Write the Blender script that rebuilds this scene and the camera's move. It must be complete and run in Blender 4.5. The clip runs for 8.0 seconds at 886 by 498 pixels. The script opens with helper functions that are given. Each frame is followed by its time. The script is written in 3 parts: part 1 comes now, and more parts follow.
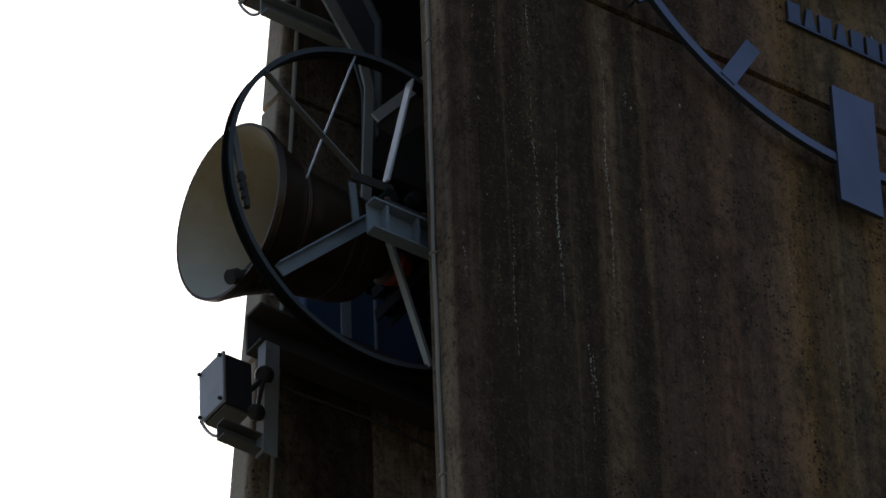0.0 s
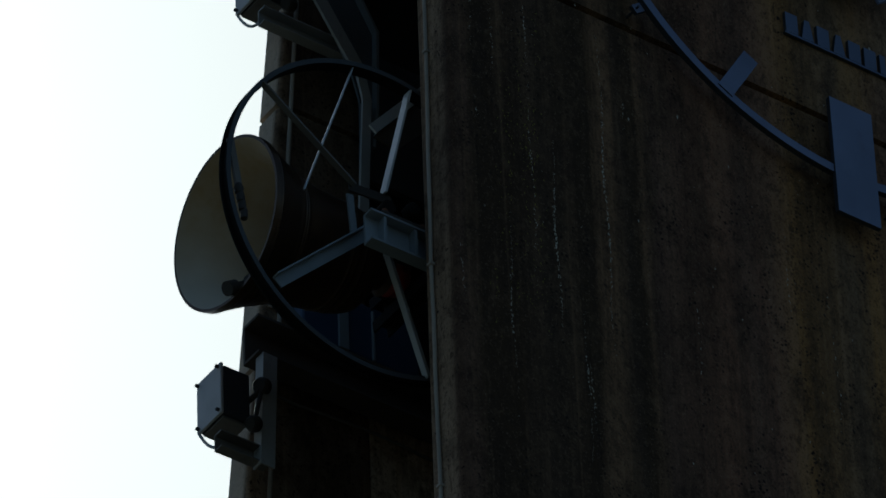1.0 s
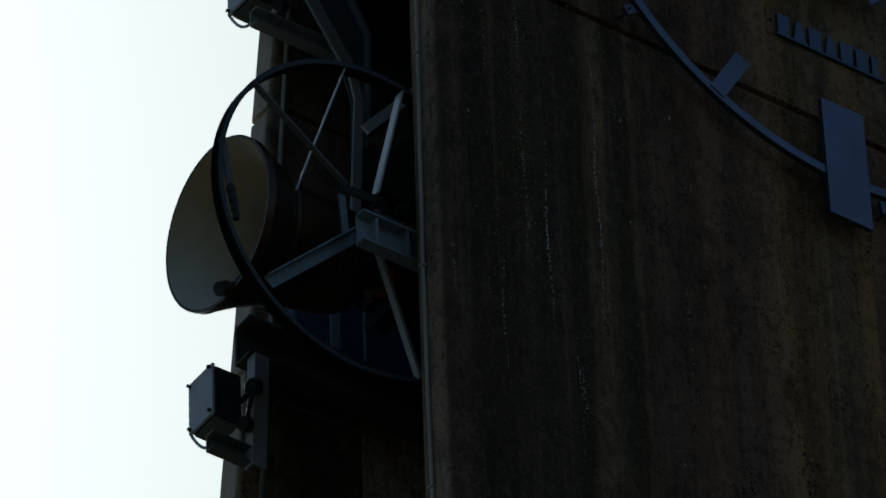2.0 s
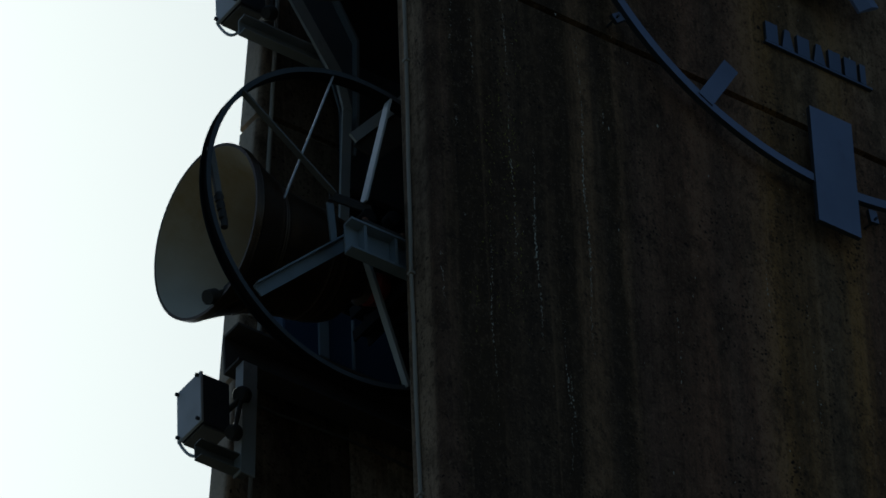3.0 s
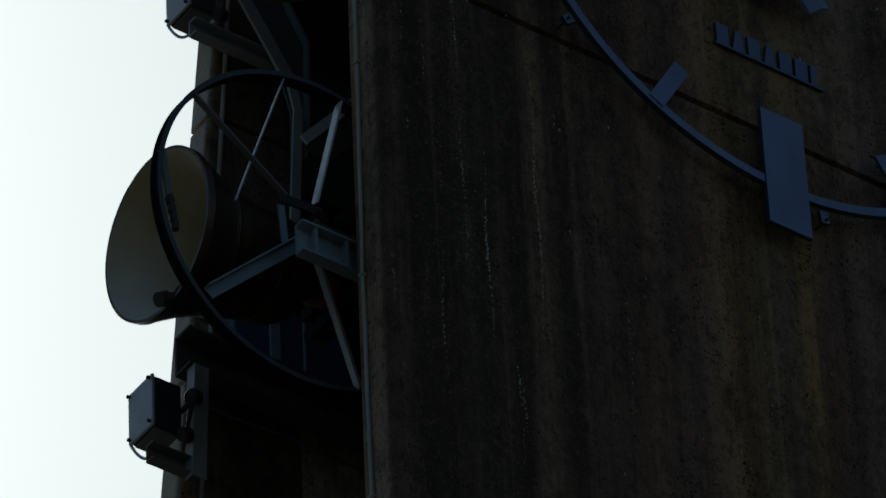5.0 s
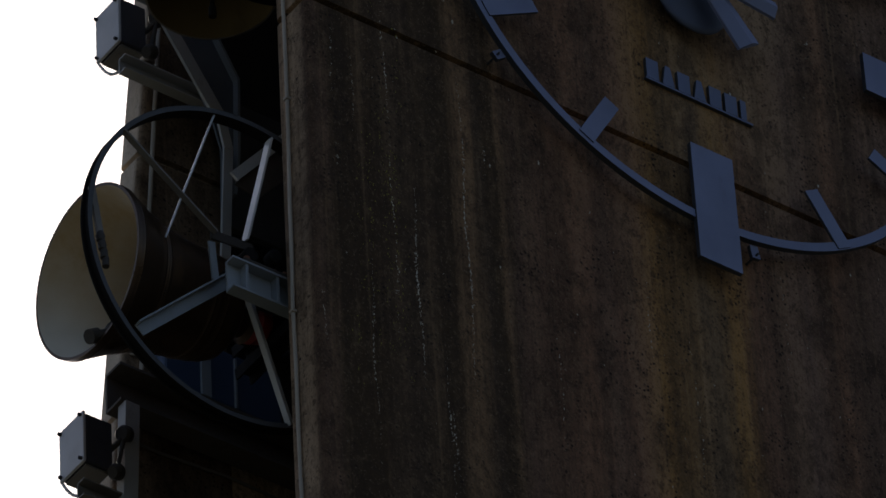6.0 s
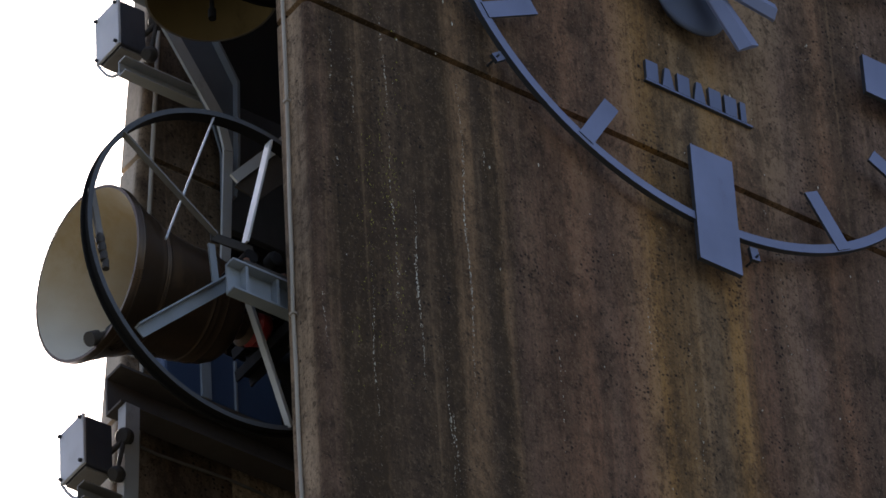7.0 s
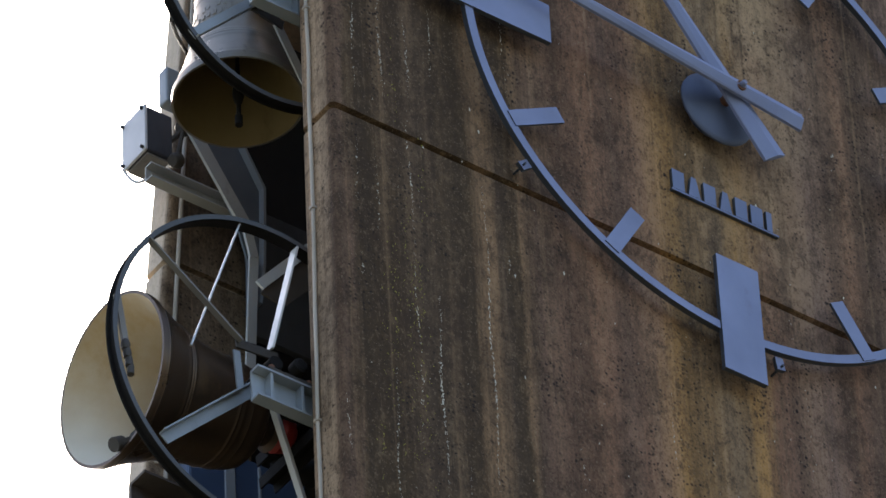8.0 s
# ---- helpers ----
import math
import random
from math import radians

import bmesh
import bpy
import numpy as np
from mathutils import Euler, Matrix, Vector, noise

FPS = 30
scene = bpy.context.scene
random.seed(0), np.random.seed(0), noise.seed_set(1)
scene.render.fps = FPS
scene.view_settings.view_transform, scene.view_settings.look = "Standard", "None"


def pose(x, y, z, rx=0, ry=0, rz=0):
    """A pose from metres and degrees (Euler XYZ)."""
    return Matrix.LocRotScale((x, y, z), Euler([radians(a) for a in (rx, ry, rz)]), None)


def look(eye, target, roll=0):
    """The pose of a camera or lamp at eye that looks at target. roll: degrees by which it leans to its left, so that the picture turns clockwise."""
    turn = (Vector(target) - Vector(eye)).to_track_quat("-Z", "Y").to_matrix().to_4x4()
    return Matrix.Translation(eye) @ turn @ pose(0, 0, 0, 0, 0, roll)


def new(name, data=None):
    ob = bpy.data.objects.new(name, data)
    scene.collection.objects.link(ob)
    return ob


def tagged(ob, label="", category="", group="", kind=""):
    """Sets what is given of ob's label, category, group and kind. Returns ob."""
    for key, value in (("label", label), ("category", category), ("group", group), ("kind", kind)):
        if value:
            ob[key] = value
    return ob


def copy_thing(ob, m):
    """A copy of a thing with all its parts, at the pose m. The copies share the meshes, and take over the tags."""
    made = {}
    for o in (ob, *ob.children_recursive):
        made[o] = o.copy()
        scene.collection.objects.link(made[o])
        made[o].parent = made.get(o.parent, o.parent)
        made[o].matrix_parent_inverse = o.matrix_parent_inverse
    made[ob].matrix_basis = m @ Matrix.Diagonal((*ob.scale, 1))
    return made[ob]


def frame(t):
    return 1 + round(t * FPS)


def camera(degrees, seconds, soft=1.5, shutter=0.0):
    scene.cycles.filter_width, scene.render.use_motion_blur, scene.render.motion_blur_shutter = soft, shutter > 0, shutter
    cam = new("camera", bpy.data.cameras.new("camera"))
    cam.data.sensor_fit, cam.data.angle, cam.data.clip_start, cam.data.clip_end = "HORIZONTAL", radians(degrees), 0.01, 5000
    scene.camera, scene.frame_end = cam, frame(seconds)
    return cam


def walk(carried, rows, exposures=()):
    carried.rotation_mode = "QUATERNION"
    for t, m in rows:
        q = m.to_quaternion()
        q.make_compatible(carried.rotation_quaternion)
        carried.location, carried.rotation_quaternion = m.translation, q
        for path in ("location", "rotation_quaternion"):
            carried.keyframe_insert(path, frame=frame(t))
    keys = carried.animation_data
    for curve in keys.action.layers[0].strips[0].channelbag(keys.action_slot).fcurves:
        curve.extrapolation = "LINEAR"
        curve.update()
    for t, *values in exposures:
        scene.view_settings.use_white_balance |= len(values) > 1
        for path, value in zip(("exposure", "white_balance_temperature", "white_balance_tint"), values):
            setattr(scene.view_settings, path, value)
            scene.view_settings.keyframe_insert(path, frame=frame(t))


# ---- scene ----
ZC = 20.6
cam = camera(6.902, 8.0, soft=1.6)
EYE = (-13.1075, -15.4049, 1.6)


def aim(yaw, pitch, lean):
    return pose(*EYE, 90 + pitch, 0, -yaw) @ pose(0, 0, 0, 0, 0, -lean)


walk(cam, [(t, aim(a, b, c)) for t, a, b, c in (
    (0.0, 36.053, 40.987, 2.288), (0.5, 36.056, 41.091, 2.361), (1.0, 36.082, 41.075, 2.324),
    (2.5, 36.223, 41.095, 2.353), (3.0, 36.291, 41.138, 2.416), (3.5, 36.290, 41.132, 2.474),
    (4.0, 36.277, 41.126, 2.442), (4.5, 36.335, 41.142, 2.378), (5.0, 36.797, 41.134, 2.875),
    (5.2, 37.015, 41.177, 3.064), (6.3, 37.586, 41.418, 3.606), (6.5, 37.550, 41.411, 3.642),
    (7.0, 37.539, 41.400, 3.595), (7.5, 37.480, 41.518, 3.476), (7.6, 37.443, 41.670, 3.420),
    (7.7, 37.329, 42.093, 3.162), (8.0, 37.339, 42.251, 3.089))],
    exposures=((0.0, -0.56, 6600, 7), (0.3, -0.90, 6000, 1), (0.6, -1.24, 5450, -6), (0.8, -1.52, 5600, -7), (1.0, -1.66, 5600, -7), (5.2, -1.78, 5600, -7),
               (6.3, -0.25, 7000, 16), (6.6, 0.38, 7000, 16), (7.0, 0.78, 7000, 16), (7.5, 1.24, 7000, 15), (8.0, 1.54, 7000, 11)))

# ---- light: bright hazy sky, the sun behind the tower ----
world = bpy.data.worlds.new("sky")
scene.world = world
world.use_nodes = True
wn = world.node_tree.nodes
sky = wn.new("ShaderNodeTexSky")
sky.sky_type = 'NISHITA'
sky.sun_disc = False
SUN_EL, SUN_AZ = radians(42), radians(20)
sky.sun_elevation, sky.sun_rotation = SUN_EL, SUN_AZ
sky.air_density, sky.dust_density, sky.ozone_density = 1.0, 2.75, 2.4
wn["Background"].inputs["Strength"].default_value = 0.15
world.node_tree.links.new(sky.outputs[0], wn["Background"].inputs["Color"])
sun = new("sun", bpy.data.lights.new("sun", 'SUN'))
sun.data.energy, sun.data.angle, sun.data.color = 3.0, radians(0.6), (1, 0.94, 0.85)
sun_way = Vector((math.sin(SUN_AZ) * math.cos(SUN_EL), math.cos(SUN_AZ) * math.cos(SUN_EL), math.sin(SUN_EL)))
sun.matrix_world = look(Vector((0, 0, 60)) + sun_way * 20, (0, 0, 60))


# ---- materials ----
def material(name):
    m = bpy.data.materials.new(name)
    m.use_nodes = True
    nt = m.node_tree
    return m, nt, nt.nodes["Principled BSDF"]


def node(nt, kind, **values):
    n = nt.nodes.new(kind)
    for key, v in values.items():
        n.inputs[key].default_value = v
    return n


def coords(nt, scale=(1, 1, 1)):
    tc = nt.nodes.new("ShaderNodeTexCoord")
    mp = node(nt, "ShaderNodeMapping", Scale=scale)
    nt.links.new(tc.outputs["Object"], mp.inputs["Vector"])
    return mp.outputs[0]


def grain(nt, scale, size=(1, 1, 1), detail=6.0, rough=0.6):
    n = node(nt, "ShaderNodeTexNoise", Scale=scale, Detail=detail, Roughness=rough)
    nt.links.new(coords(nt, size), n.inputs["Vector"])
    return n.outputs["Fac"]


def ramp(nt, fac, *stops):
    r = nt.nodes.new("ShaderNodeValToRGB")
    e = r.color_ramp.elements
    while len(e) < len(stops):
        e.new(0.5)
    for el, (p, c) in zip(e, stops):
        el.position, el.color = p, (*(c if isinstance(c, tuple) else (c, c, c)), 1)
    nt.links.new(fac, r.inputs[0])
    return r.outputs[0]


def mix(nt, fac, a, b, blend='MIX'):
    n = nt.nodes.new("ShaderNodeMix")
    n.data_type, n.blend_type = 'RGBA', blend
    for slot, v in ((0, fac), (6, a), (7, b)):
        if isinstance(v, (float, int)):
            n.inputs[slot].default_value = v
        elif isinstance(v, tuple):
            n.inputs[slot].default_value = (*v, 1)
        else:
            nt.links.new(v, n.inputs[slot])
    return n.outputs[2]


def relief(nt, bsdf, height, strength, distance):
    b = node(nt, "ShaderNodeBump", Strength=strength, Distance=distance)
    nt.links.new(height, b.inputs["Height"])
    nt.links.new(b.outputs[0], bsdf.inputs["Normal"])


def concrete(name, stripes, lo, hi, gain=1.0, front_slab=False, side_from=None):
    """Rain-stained concrete: stains, and shade or light on the far walls, run down in stripes across x, with board
    bands, narrow runs, blots and pits.
    """
    m, nt, bsdf = material(name)
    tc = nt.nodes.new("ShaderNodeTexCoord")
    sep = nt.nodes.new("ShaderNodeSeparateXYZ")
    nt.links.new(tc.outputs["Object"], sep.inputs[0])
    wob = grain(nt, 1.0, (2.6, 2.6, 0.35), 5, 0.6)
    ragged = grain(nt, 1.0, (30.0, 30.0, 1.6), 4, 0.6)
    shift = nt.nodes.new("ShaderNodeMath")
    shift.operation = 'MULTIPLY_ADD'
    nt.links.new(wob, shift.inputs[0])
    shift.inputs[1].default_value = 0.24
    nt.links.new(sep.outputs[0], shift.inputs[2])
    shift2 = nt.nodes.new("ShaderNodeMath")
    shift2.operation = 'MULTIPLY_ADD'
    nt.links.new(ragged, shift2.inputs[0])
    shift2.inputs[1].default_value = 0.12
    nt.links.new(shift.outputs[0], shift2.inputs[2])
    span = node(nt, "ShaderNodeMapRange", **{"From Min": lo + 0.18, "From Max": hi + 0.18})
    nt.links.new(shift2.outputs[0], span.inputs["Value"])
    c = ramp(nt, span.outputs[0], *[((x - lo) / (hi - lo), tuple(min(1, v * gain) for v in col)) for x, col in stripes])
    if front_slab:
        # paler concrete behind the dial, with a ragged border
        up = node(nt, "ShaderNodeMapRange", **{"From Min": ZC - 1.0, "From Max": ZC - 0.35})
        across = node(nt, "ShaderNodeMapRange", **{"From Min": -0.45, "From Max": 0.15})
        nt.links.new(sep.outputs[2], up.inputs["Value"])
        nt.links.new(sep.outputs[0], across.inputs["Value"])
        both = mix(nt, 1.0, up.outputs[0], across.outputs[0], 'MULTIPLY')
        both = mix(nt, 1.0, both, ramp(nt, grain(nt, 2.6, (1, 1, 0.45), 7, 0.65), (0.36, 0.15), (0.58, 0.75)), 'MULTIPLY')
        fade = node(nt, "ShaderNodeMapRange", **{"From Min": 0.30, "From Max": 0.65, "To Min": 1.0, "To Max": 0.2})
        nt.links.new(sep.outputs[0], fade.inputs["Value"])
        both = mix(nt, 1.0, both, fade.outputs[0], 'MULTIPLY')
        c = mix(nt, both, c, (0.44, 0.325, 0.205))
    if side_from is not None:
        # narrow slab side mixed paler; on the back pier this paints western light
        side = node(nt, "ShaderNodeMapRange", **{"From Min": side_from, "From Max": side_from + 0.025, "To Max": 0.75 if front_slab else 1.0})
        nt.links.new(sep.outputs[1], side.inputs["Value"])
        c = mix(nt, side.outputs[0], c, (0.50, 0.385, 0.275) if front_slab else (0.72, 0.63, 0.52))
    bands = grain(nt, 1.0, (9.0, 9.0, 0.25), 6, 0.68)
    thin = grain(nt, 1.0, (24.0, 24.0, 0.12), 3, 0.5)
    # boards of the formwork, each with its own tone
    board = nt.nodes.new("ShaderNodeMath")
    board.operation = 'MULTIPLY_ADD'
    nt.links.new(sep.outputs[0], board.inputs[0])
    board.inputs[1].default_value, board.inputs[2].default_value = 8.6, 40.3
    whole = nt.nodes.new("ShaderNodeMath")
    whole.operation = 'FLOOR'
    nt.links.new(board.outputs[0], whole.inputs[0])
    tone = nt.nodes.new("ShaderNodeTexWhiteNoise")
    tone.noise_dimensions = '1D'
    nt.links.new(whole.outputs[0], tone.inputs["W"])
    c = mix(nt, ramp(nt, tone.outputs["Value"], (0.0, 0.36), (0.55, 0.0)), c, (0.07, 0.045, 0.03))
    c = mix(nt, ramp(nt, tone.outputs["Value"], (0.6, 0.0), (1.0, 0.25)), c, (0.34, 0.23, 0.145))
    runs = grain(nt, 1.0, (34.0, 34.0, 1.6), 7, 0.72)
    blot = grain(nt, 4.2, (1, 1, 0.7), 10, 0.76)
    mott = grain(nt, 24.0, (1.2, 1.2, 0.7), 9, 0.76)
    pits = grain(nt, 44.0, (1, 1, 0.9), 4, 0.65)
    where = grain(nt, 1.0, (4.6, 4.6, 1.9), 6, 0.72)
    c = mix(nt, ramp(nt, bands, (0.34, 0.62), (0.56, 0.0)), c, (0.046, 0.032, 0.021))
    c = mix(nt, ramp(nt, bands, (0.52, 0.0), (0.72, 0.5)), c, (0.25, 0.168, 0.105))
    c = mix(nt, ramp(nt, runs, (0.57, 0.0), (0.74, 0.28)), c, (0.27, 0.20, 0.13))
    c = mix(nt, ramp(nt, runs, (0.26, 0.45), (0.42, 0.0)), c, (0.035, 0.025, 0.017))
    c = mix(nt, ramp(nt, blot, (0.36, 0.72), (0.53, 0.0)), c, (0.040, 0.025, 0.017))
    c = mix(nt, ramp(nt, thin, (0.26, 0.35), (0.40, 0.0)), c, (0.040, 0.027, 0.018))
    c = mix(nt, ramp(nt, thin, (0.60, 0.0), (0.74, 0.4)), c, (0.36, 0.245, 0.15))
    c = mix(nt, ramp(nt, mott, (0.36, 0.7), (0.49, 0.0)), c, (0.040, 0.027, 0.018))
    c = mix(nt, ramp(nt, mott, (0.53, 0.0), (0.70, 0.35)), c, (0.26, 0.185, 0.12))
    spot = nt.nodes.new("ShaderNodeMath")
    spot.operation = 'MULTIPLY'
    cells = node(nt, "ShaderNodeTexVoronoi", Scale=54.0, Randomness=1.0)
    bent = nt.nodes.new("ShaderNodeVectorMath")
    bent.operation = 'MULTIPLY_ADD'
    soft_noise = node(nt, "ShaderNodeTexNoise", Scale=70.0, Detail=2.0)
    nt.links.new(soft_noise.outputs["Color"], bent.inputs[0])
    bent.inputs[1].default_value = (0.010, 0.010, 0.010)
    nt.links.new(tc.outputs["Object"], bent.inputs[2])
    nt.links.new(tc.outputs["Object"], soft_noise.inputs["Vector"])
    nt.links.new(bent.outputs[0], cells.inputs["Vector"])
    dots = nt.nodes.new("ShaderNodeMath")
    dots.operation = 'MULTIPLY'
    nt.links.new(ramp(nt, cells.outputs["Distance"], (0.18, 1.0), (0.40, 0.0)), dots.inputs[0])
    pick = nt.nodes.new("ShaderNodeSeparateColor")
    nt.links.new(cells.outputs["Color"], pick.inputs[0])
    nt.links.new(ramp(nt, pick.outputs[0], (0.42, 0.0), (0.62, 1.0)), dots.inputs[1])
    nt.links.new(dots.outputs[0], spot.inputs[0])
    nt.links.new(ramp(nt, where, (0.50, 0.02), (0.58, 1.0)), spot.inputs[1])
    c = mix(nt, spot.outputs[0], c, (0.014, 0.011, 0.010))
    # pocks of the weathered skin, crowded in ragged patches
    pock = grain(nt, 62.0, (1, 1, 0.85), 3, 0.62)
    if front_slab:
        big = node(nt, "ShaderNodeTexVoronoi", Scale=48.0, Randomness=1.0)
        nt.links.new(bent.outputs[0], big.inputs["Vector"])
        crowd = ramp(nt, grain(nt, 1.0, (7.5, 7.5, 1.1), 6, 0.7), (0.55, 0.0), (0.64, 1.0))
        c = mix(nt, mix(nt, 1.0, ramp(nt, big.outputs["Distance"], (0.22, 1.0), (0.38, 0.0)), crowd, 'MULTIPLY'), c, (0.013, 0.010, 0.010))
    fine = grain(nt, 120.0, (1, 1, 0.8), 2, 0.6)
    patch = ramp(nt, grain(nt, 1.0, (5.2, 5.2, 1.5), 6, 0.7), (0.47, 0.1), (0.57, 1.0))
    c = mix(nt, mix(nt, 1.0, ramp(nt, pock, (0.31, 1.0), (0.40, 0.0)), patch, 'MULTIPLY'), c, (0.016, 0.012, 0.011))
    c = mix(nt, ramp(nt, fine, (0.30, 0.55), (0.45, 0.0)), c, (0.04, 0.03, 0.022))
    c = mix(nt, ramp(nt, fine, (0.60, 0.0), (0.72, 0.30)), c, (0.36, 0.28, 0.20))
    # the pier's side is lifted once more for the light it catches
    if side_from is not None and not front_slab:
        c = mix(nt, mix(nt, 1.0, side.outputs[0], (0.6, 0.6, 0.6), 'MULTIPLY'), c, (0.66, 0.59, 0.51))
    c = mix(nt, 1.0, c, (1.0, 0.92, 0.845), 'MULTIPLY')
    nt.links.new(c, bsdf.inputs["Base Color"])
    bsdf.inputs["Roughness"].default_value = 0.92
    bsdf.inputs["Specular IOR Level"].default_value = 0.2
    relief(nt, bsdf, mix(nt, 0.4, mix(nt, 0.5, pits, mott), bands), 0.7, 0.014)
    return m


def painted(name, colour, rough=0.5, metal=0.0, wear=(0.12, 0.07, 0.04), amount=0.35, scale=9.0, gloss=0.5):
    m, nt, bsdf = material(name)
    a = grain(nt, scale, (1, 1, 0.5), 7, 0.7)
    b = grain(nt, 2.5, (1, 1, 1), 4, 0.5)
    c = mix(nt, ramp(nt, b, (0.3, 0.0), (0.7, 1.0)), tuple(v * 0.82 for v in colour), tuple(min(1, v * 1.15) for v in colour))
    c = mix(nt, ramp(nt, a, (0.60, 0.0), (0.78, amount)), c, wear)
    nt.links.new(c, bsdf.inputs["Base Color"])
    r = ramp(nt, a, (0.3, max(0.05, rough - 0.12)), (0.75, min(1, rough + 0.18)))
    nt.links.new(r, bsdf.inputs["Roughness"])
    bsdf.inputs["Metallic"].default_value = metal
    bsdf.inputs["Specular IOR Level"].default_value = gloss
    relief(nt, bsdf, grain(nt, 45.0, (1, 1, 1), 4, 0.6), 0.12, 0.004)
    return m


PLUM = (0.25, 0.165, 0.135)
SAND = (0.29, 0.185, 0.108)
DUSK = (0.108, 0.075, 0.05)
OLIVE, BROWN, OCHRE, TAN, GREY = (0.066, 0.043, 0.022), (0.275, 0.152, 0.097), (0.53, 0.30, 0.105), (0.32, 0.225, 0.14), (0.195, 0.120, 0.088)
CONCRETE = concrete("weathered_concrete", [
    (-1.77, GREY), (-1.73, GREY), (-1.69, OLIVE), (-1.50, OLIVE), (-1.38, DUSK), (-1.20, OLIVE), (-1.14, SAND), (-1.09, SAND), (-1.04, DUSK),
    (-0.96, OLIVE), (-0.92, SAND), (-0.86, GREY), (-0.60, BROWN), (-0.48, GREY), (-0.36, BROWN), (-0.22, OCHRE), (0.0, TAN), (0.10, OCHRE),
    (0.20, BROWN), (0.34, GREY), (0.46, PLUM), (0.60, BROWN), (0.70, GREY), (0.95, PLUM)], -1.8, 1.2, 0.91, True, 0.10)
# darker stops from x -1.51 on paint the shade of the recess
CONCRETE_FAR = concrete("weathered_concrete_far_shade", [(-3.2, (0.42, 0.34, 0.26)), (-1.80, (0.40, 0.32, 0.24)), (-1.58, (0.34, 0.27, 0.20)), (-1.51, (0.18, 0.14, 0.105)), (-1.3, (0.20, 0.16, 0.12)), (-1.0, (0.17, 0.135, 0.10)),
                                                    (0.5, (0.26, 0.21, 0.16)), (1.5, (0.22, 0.17, 0.13))], -3.4, 1.8, 1.0, False, 1.415)
# board-marked infill, its tones raised in place of light reaching it
CONCRETE_LOW = concrete("board_marked_concrete_lit", [(-1.3, (0.70, 0.60, 0.45)), (-1.15, (0.45, 0.37, 0.27)), (-1.05, (0.66, 0.55, 0.40)), (-0.9, (0.42, 0.34, 0.25)), (-0.75, (0.70, 0.58, 0.42)), (1.0, (0.5, 0.42, 0.31))], -1.4, 1.2, 1.45)
CLOCK = painted("clock_grey_blue_paint", (0.185, 0.215, 0.35), 0.6, amount=0.22)
CLOCK_EDGE = painted("clock_dark_edge", (0.035, 0.04, 0.05), 0.5)
# zinc brightened for the sky reflected in one spoke and the brace
BRIGHT = painted("sky_bright_zinc", (0.62, 0.63, 0.64), 0.45, 0.2, (0.4, 0.38, 0.35), 0.3)
ZINC = painted("bright_zinc", (0.52, 0.54, 0.56), 0.4, 0.3, amount=0.25)
SIGN = painted("sign_blue_paint", (0.115, 0.14, 0.235), 0.6, amount=0.3)
CLOCK_DARK = painted("clock_dark_blue_paint", (0.08, 0.10, 0.168), 0.6, amount=0.2)
# black of the chamber walls: the deep shade in there, put into the colour
CHAMBER_SHADE = painted("chamber_shade_black", (0.014, 0.012, 0.011), 0.85, 0.0, (0.05, 0.035, 0.025), 0.3, 3.0)
STEEL = painted("galvanised_steel", (0.25, 0.275, 0.30), 0.5, 0.3, (0.085, 0.07, 0.055), 0.7, 15.0)
PALE_STEEL = painted("pale_grey_steel", (0.40, 0.395, 0.385), 0.55, 0.15, (0.16, 0.12, 0.09), 0.55, 14.0)
# near-black steel: painted shade on yoke and small clapper, grease on the rim
SHADE_BLACK = painted("shade_and_grease_black", (0.010, 0.009, 0.009), 0.8, 0.0, (0.02, 0.015, 0.012), 0.3, gloss=0.15)
SPOKE = painted("weathered_grey_brown_steel", (0.17, 0.155, 0.14), 0.6, 0.1, (0.05, 0.035, 0.025), 0.6, 16.0)
RIM = painted("dark_rim_paint", (0.075, 0.08, 0.092), 0.6, 0.0, amount=0.4, scale=22.0, gloss=0.3)
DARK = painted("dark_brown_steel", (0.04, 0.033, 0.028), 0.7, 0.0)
BRONZE = painted("brown_bell_bronze", (0.085, 0.055, 0.036), 0.34, 0.7, (0.26, 0.15, 0.07), 0.4, 5.0)
BRONZE_PALE = painted("pale_bell_bronze", (0.23, 0.205, 0.17), 0.36, 0.65, (0.035, 0.03, 0.025), 1.0, 7.0)
BRONZE_OLD = painted("bell_inside_brown_bronze", (0.185, 0.135, 0.058), 0.6, 0.3, (0.06, 0.042, 0.02), 0.7, 5.0)
# paler than the bronze itself: sky light in the mouth, raised as colour
BRONZE_IN = painted("bell_inside_skylit_bronze", (0.62, 0.56, 0.46), 0.65, 0.1, (0.34, 0.22, 0.11), 0.8, 2.6)


def brown_wash(m, colour, low, high):
    """A ragged brown wash that thickens from one height to another."""
    nt = m.node_tree
    bsdf = nt.nodes["Principled BSDF"]
    was = bsdf.inputs["Base Color"].links[0].from_socket
    tc = nt.nodes.new("ShaderNodeTexCoord")
    sep = nt.nodes.new("ShaderNodeSeparateXYZ")
    nt.links.new(tc.outputs["Object"], sep.inputs[0])
    up = node(nt, "ShaderNodeMapRange", **{"From Min": low, "From Max": high})
    nt.links.new(sep.outputs[2], up.inputs["Value"])
    cloud = ramp(nt, grain(nt, 6.0, (1, 1, 1), 6, 0.62), (0.30, 0.35), (0.62, 0.95))
    nt.links.new(mix(nt, mix(nt, 1.0, up.outputs[0], cloud, 'MULTIPLY'), was, colour), bsdf.inputs["Base Color"])


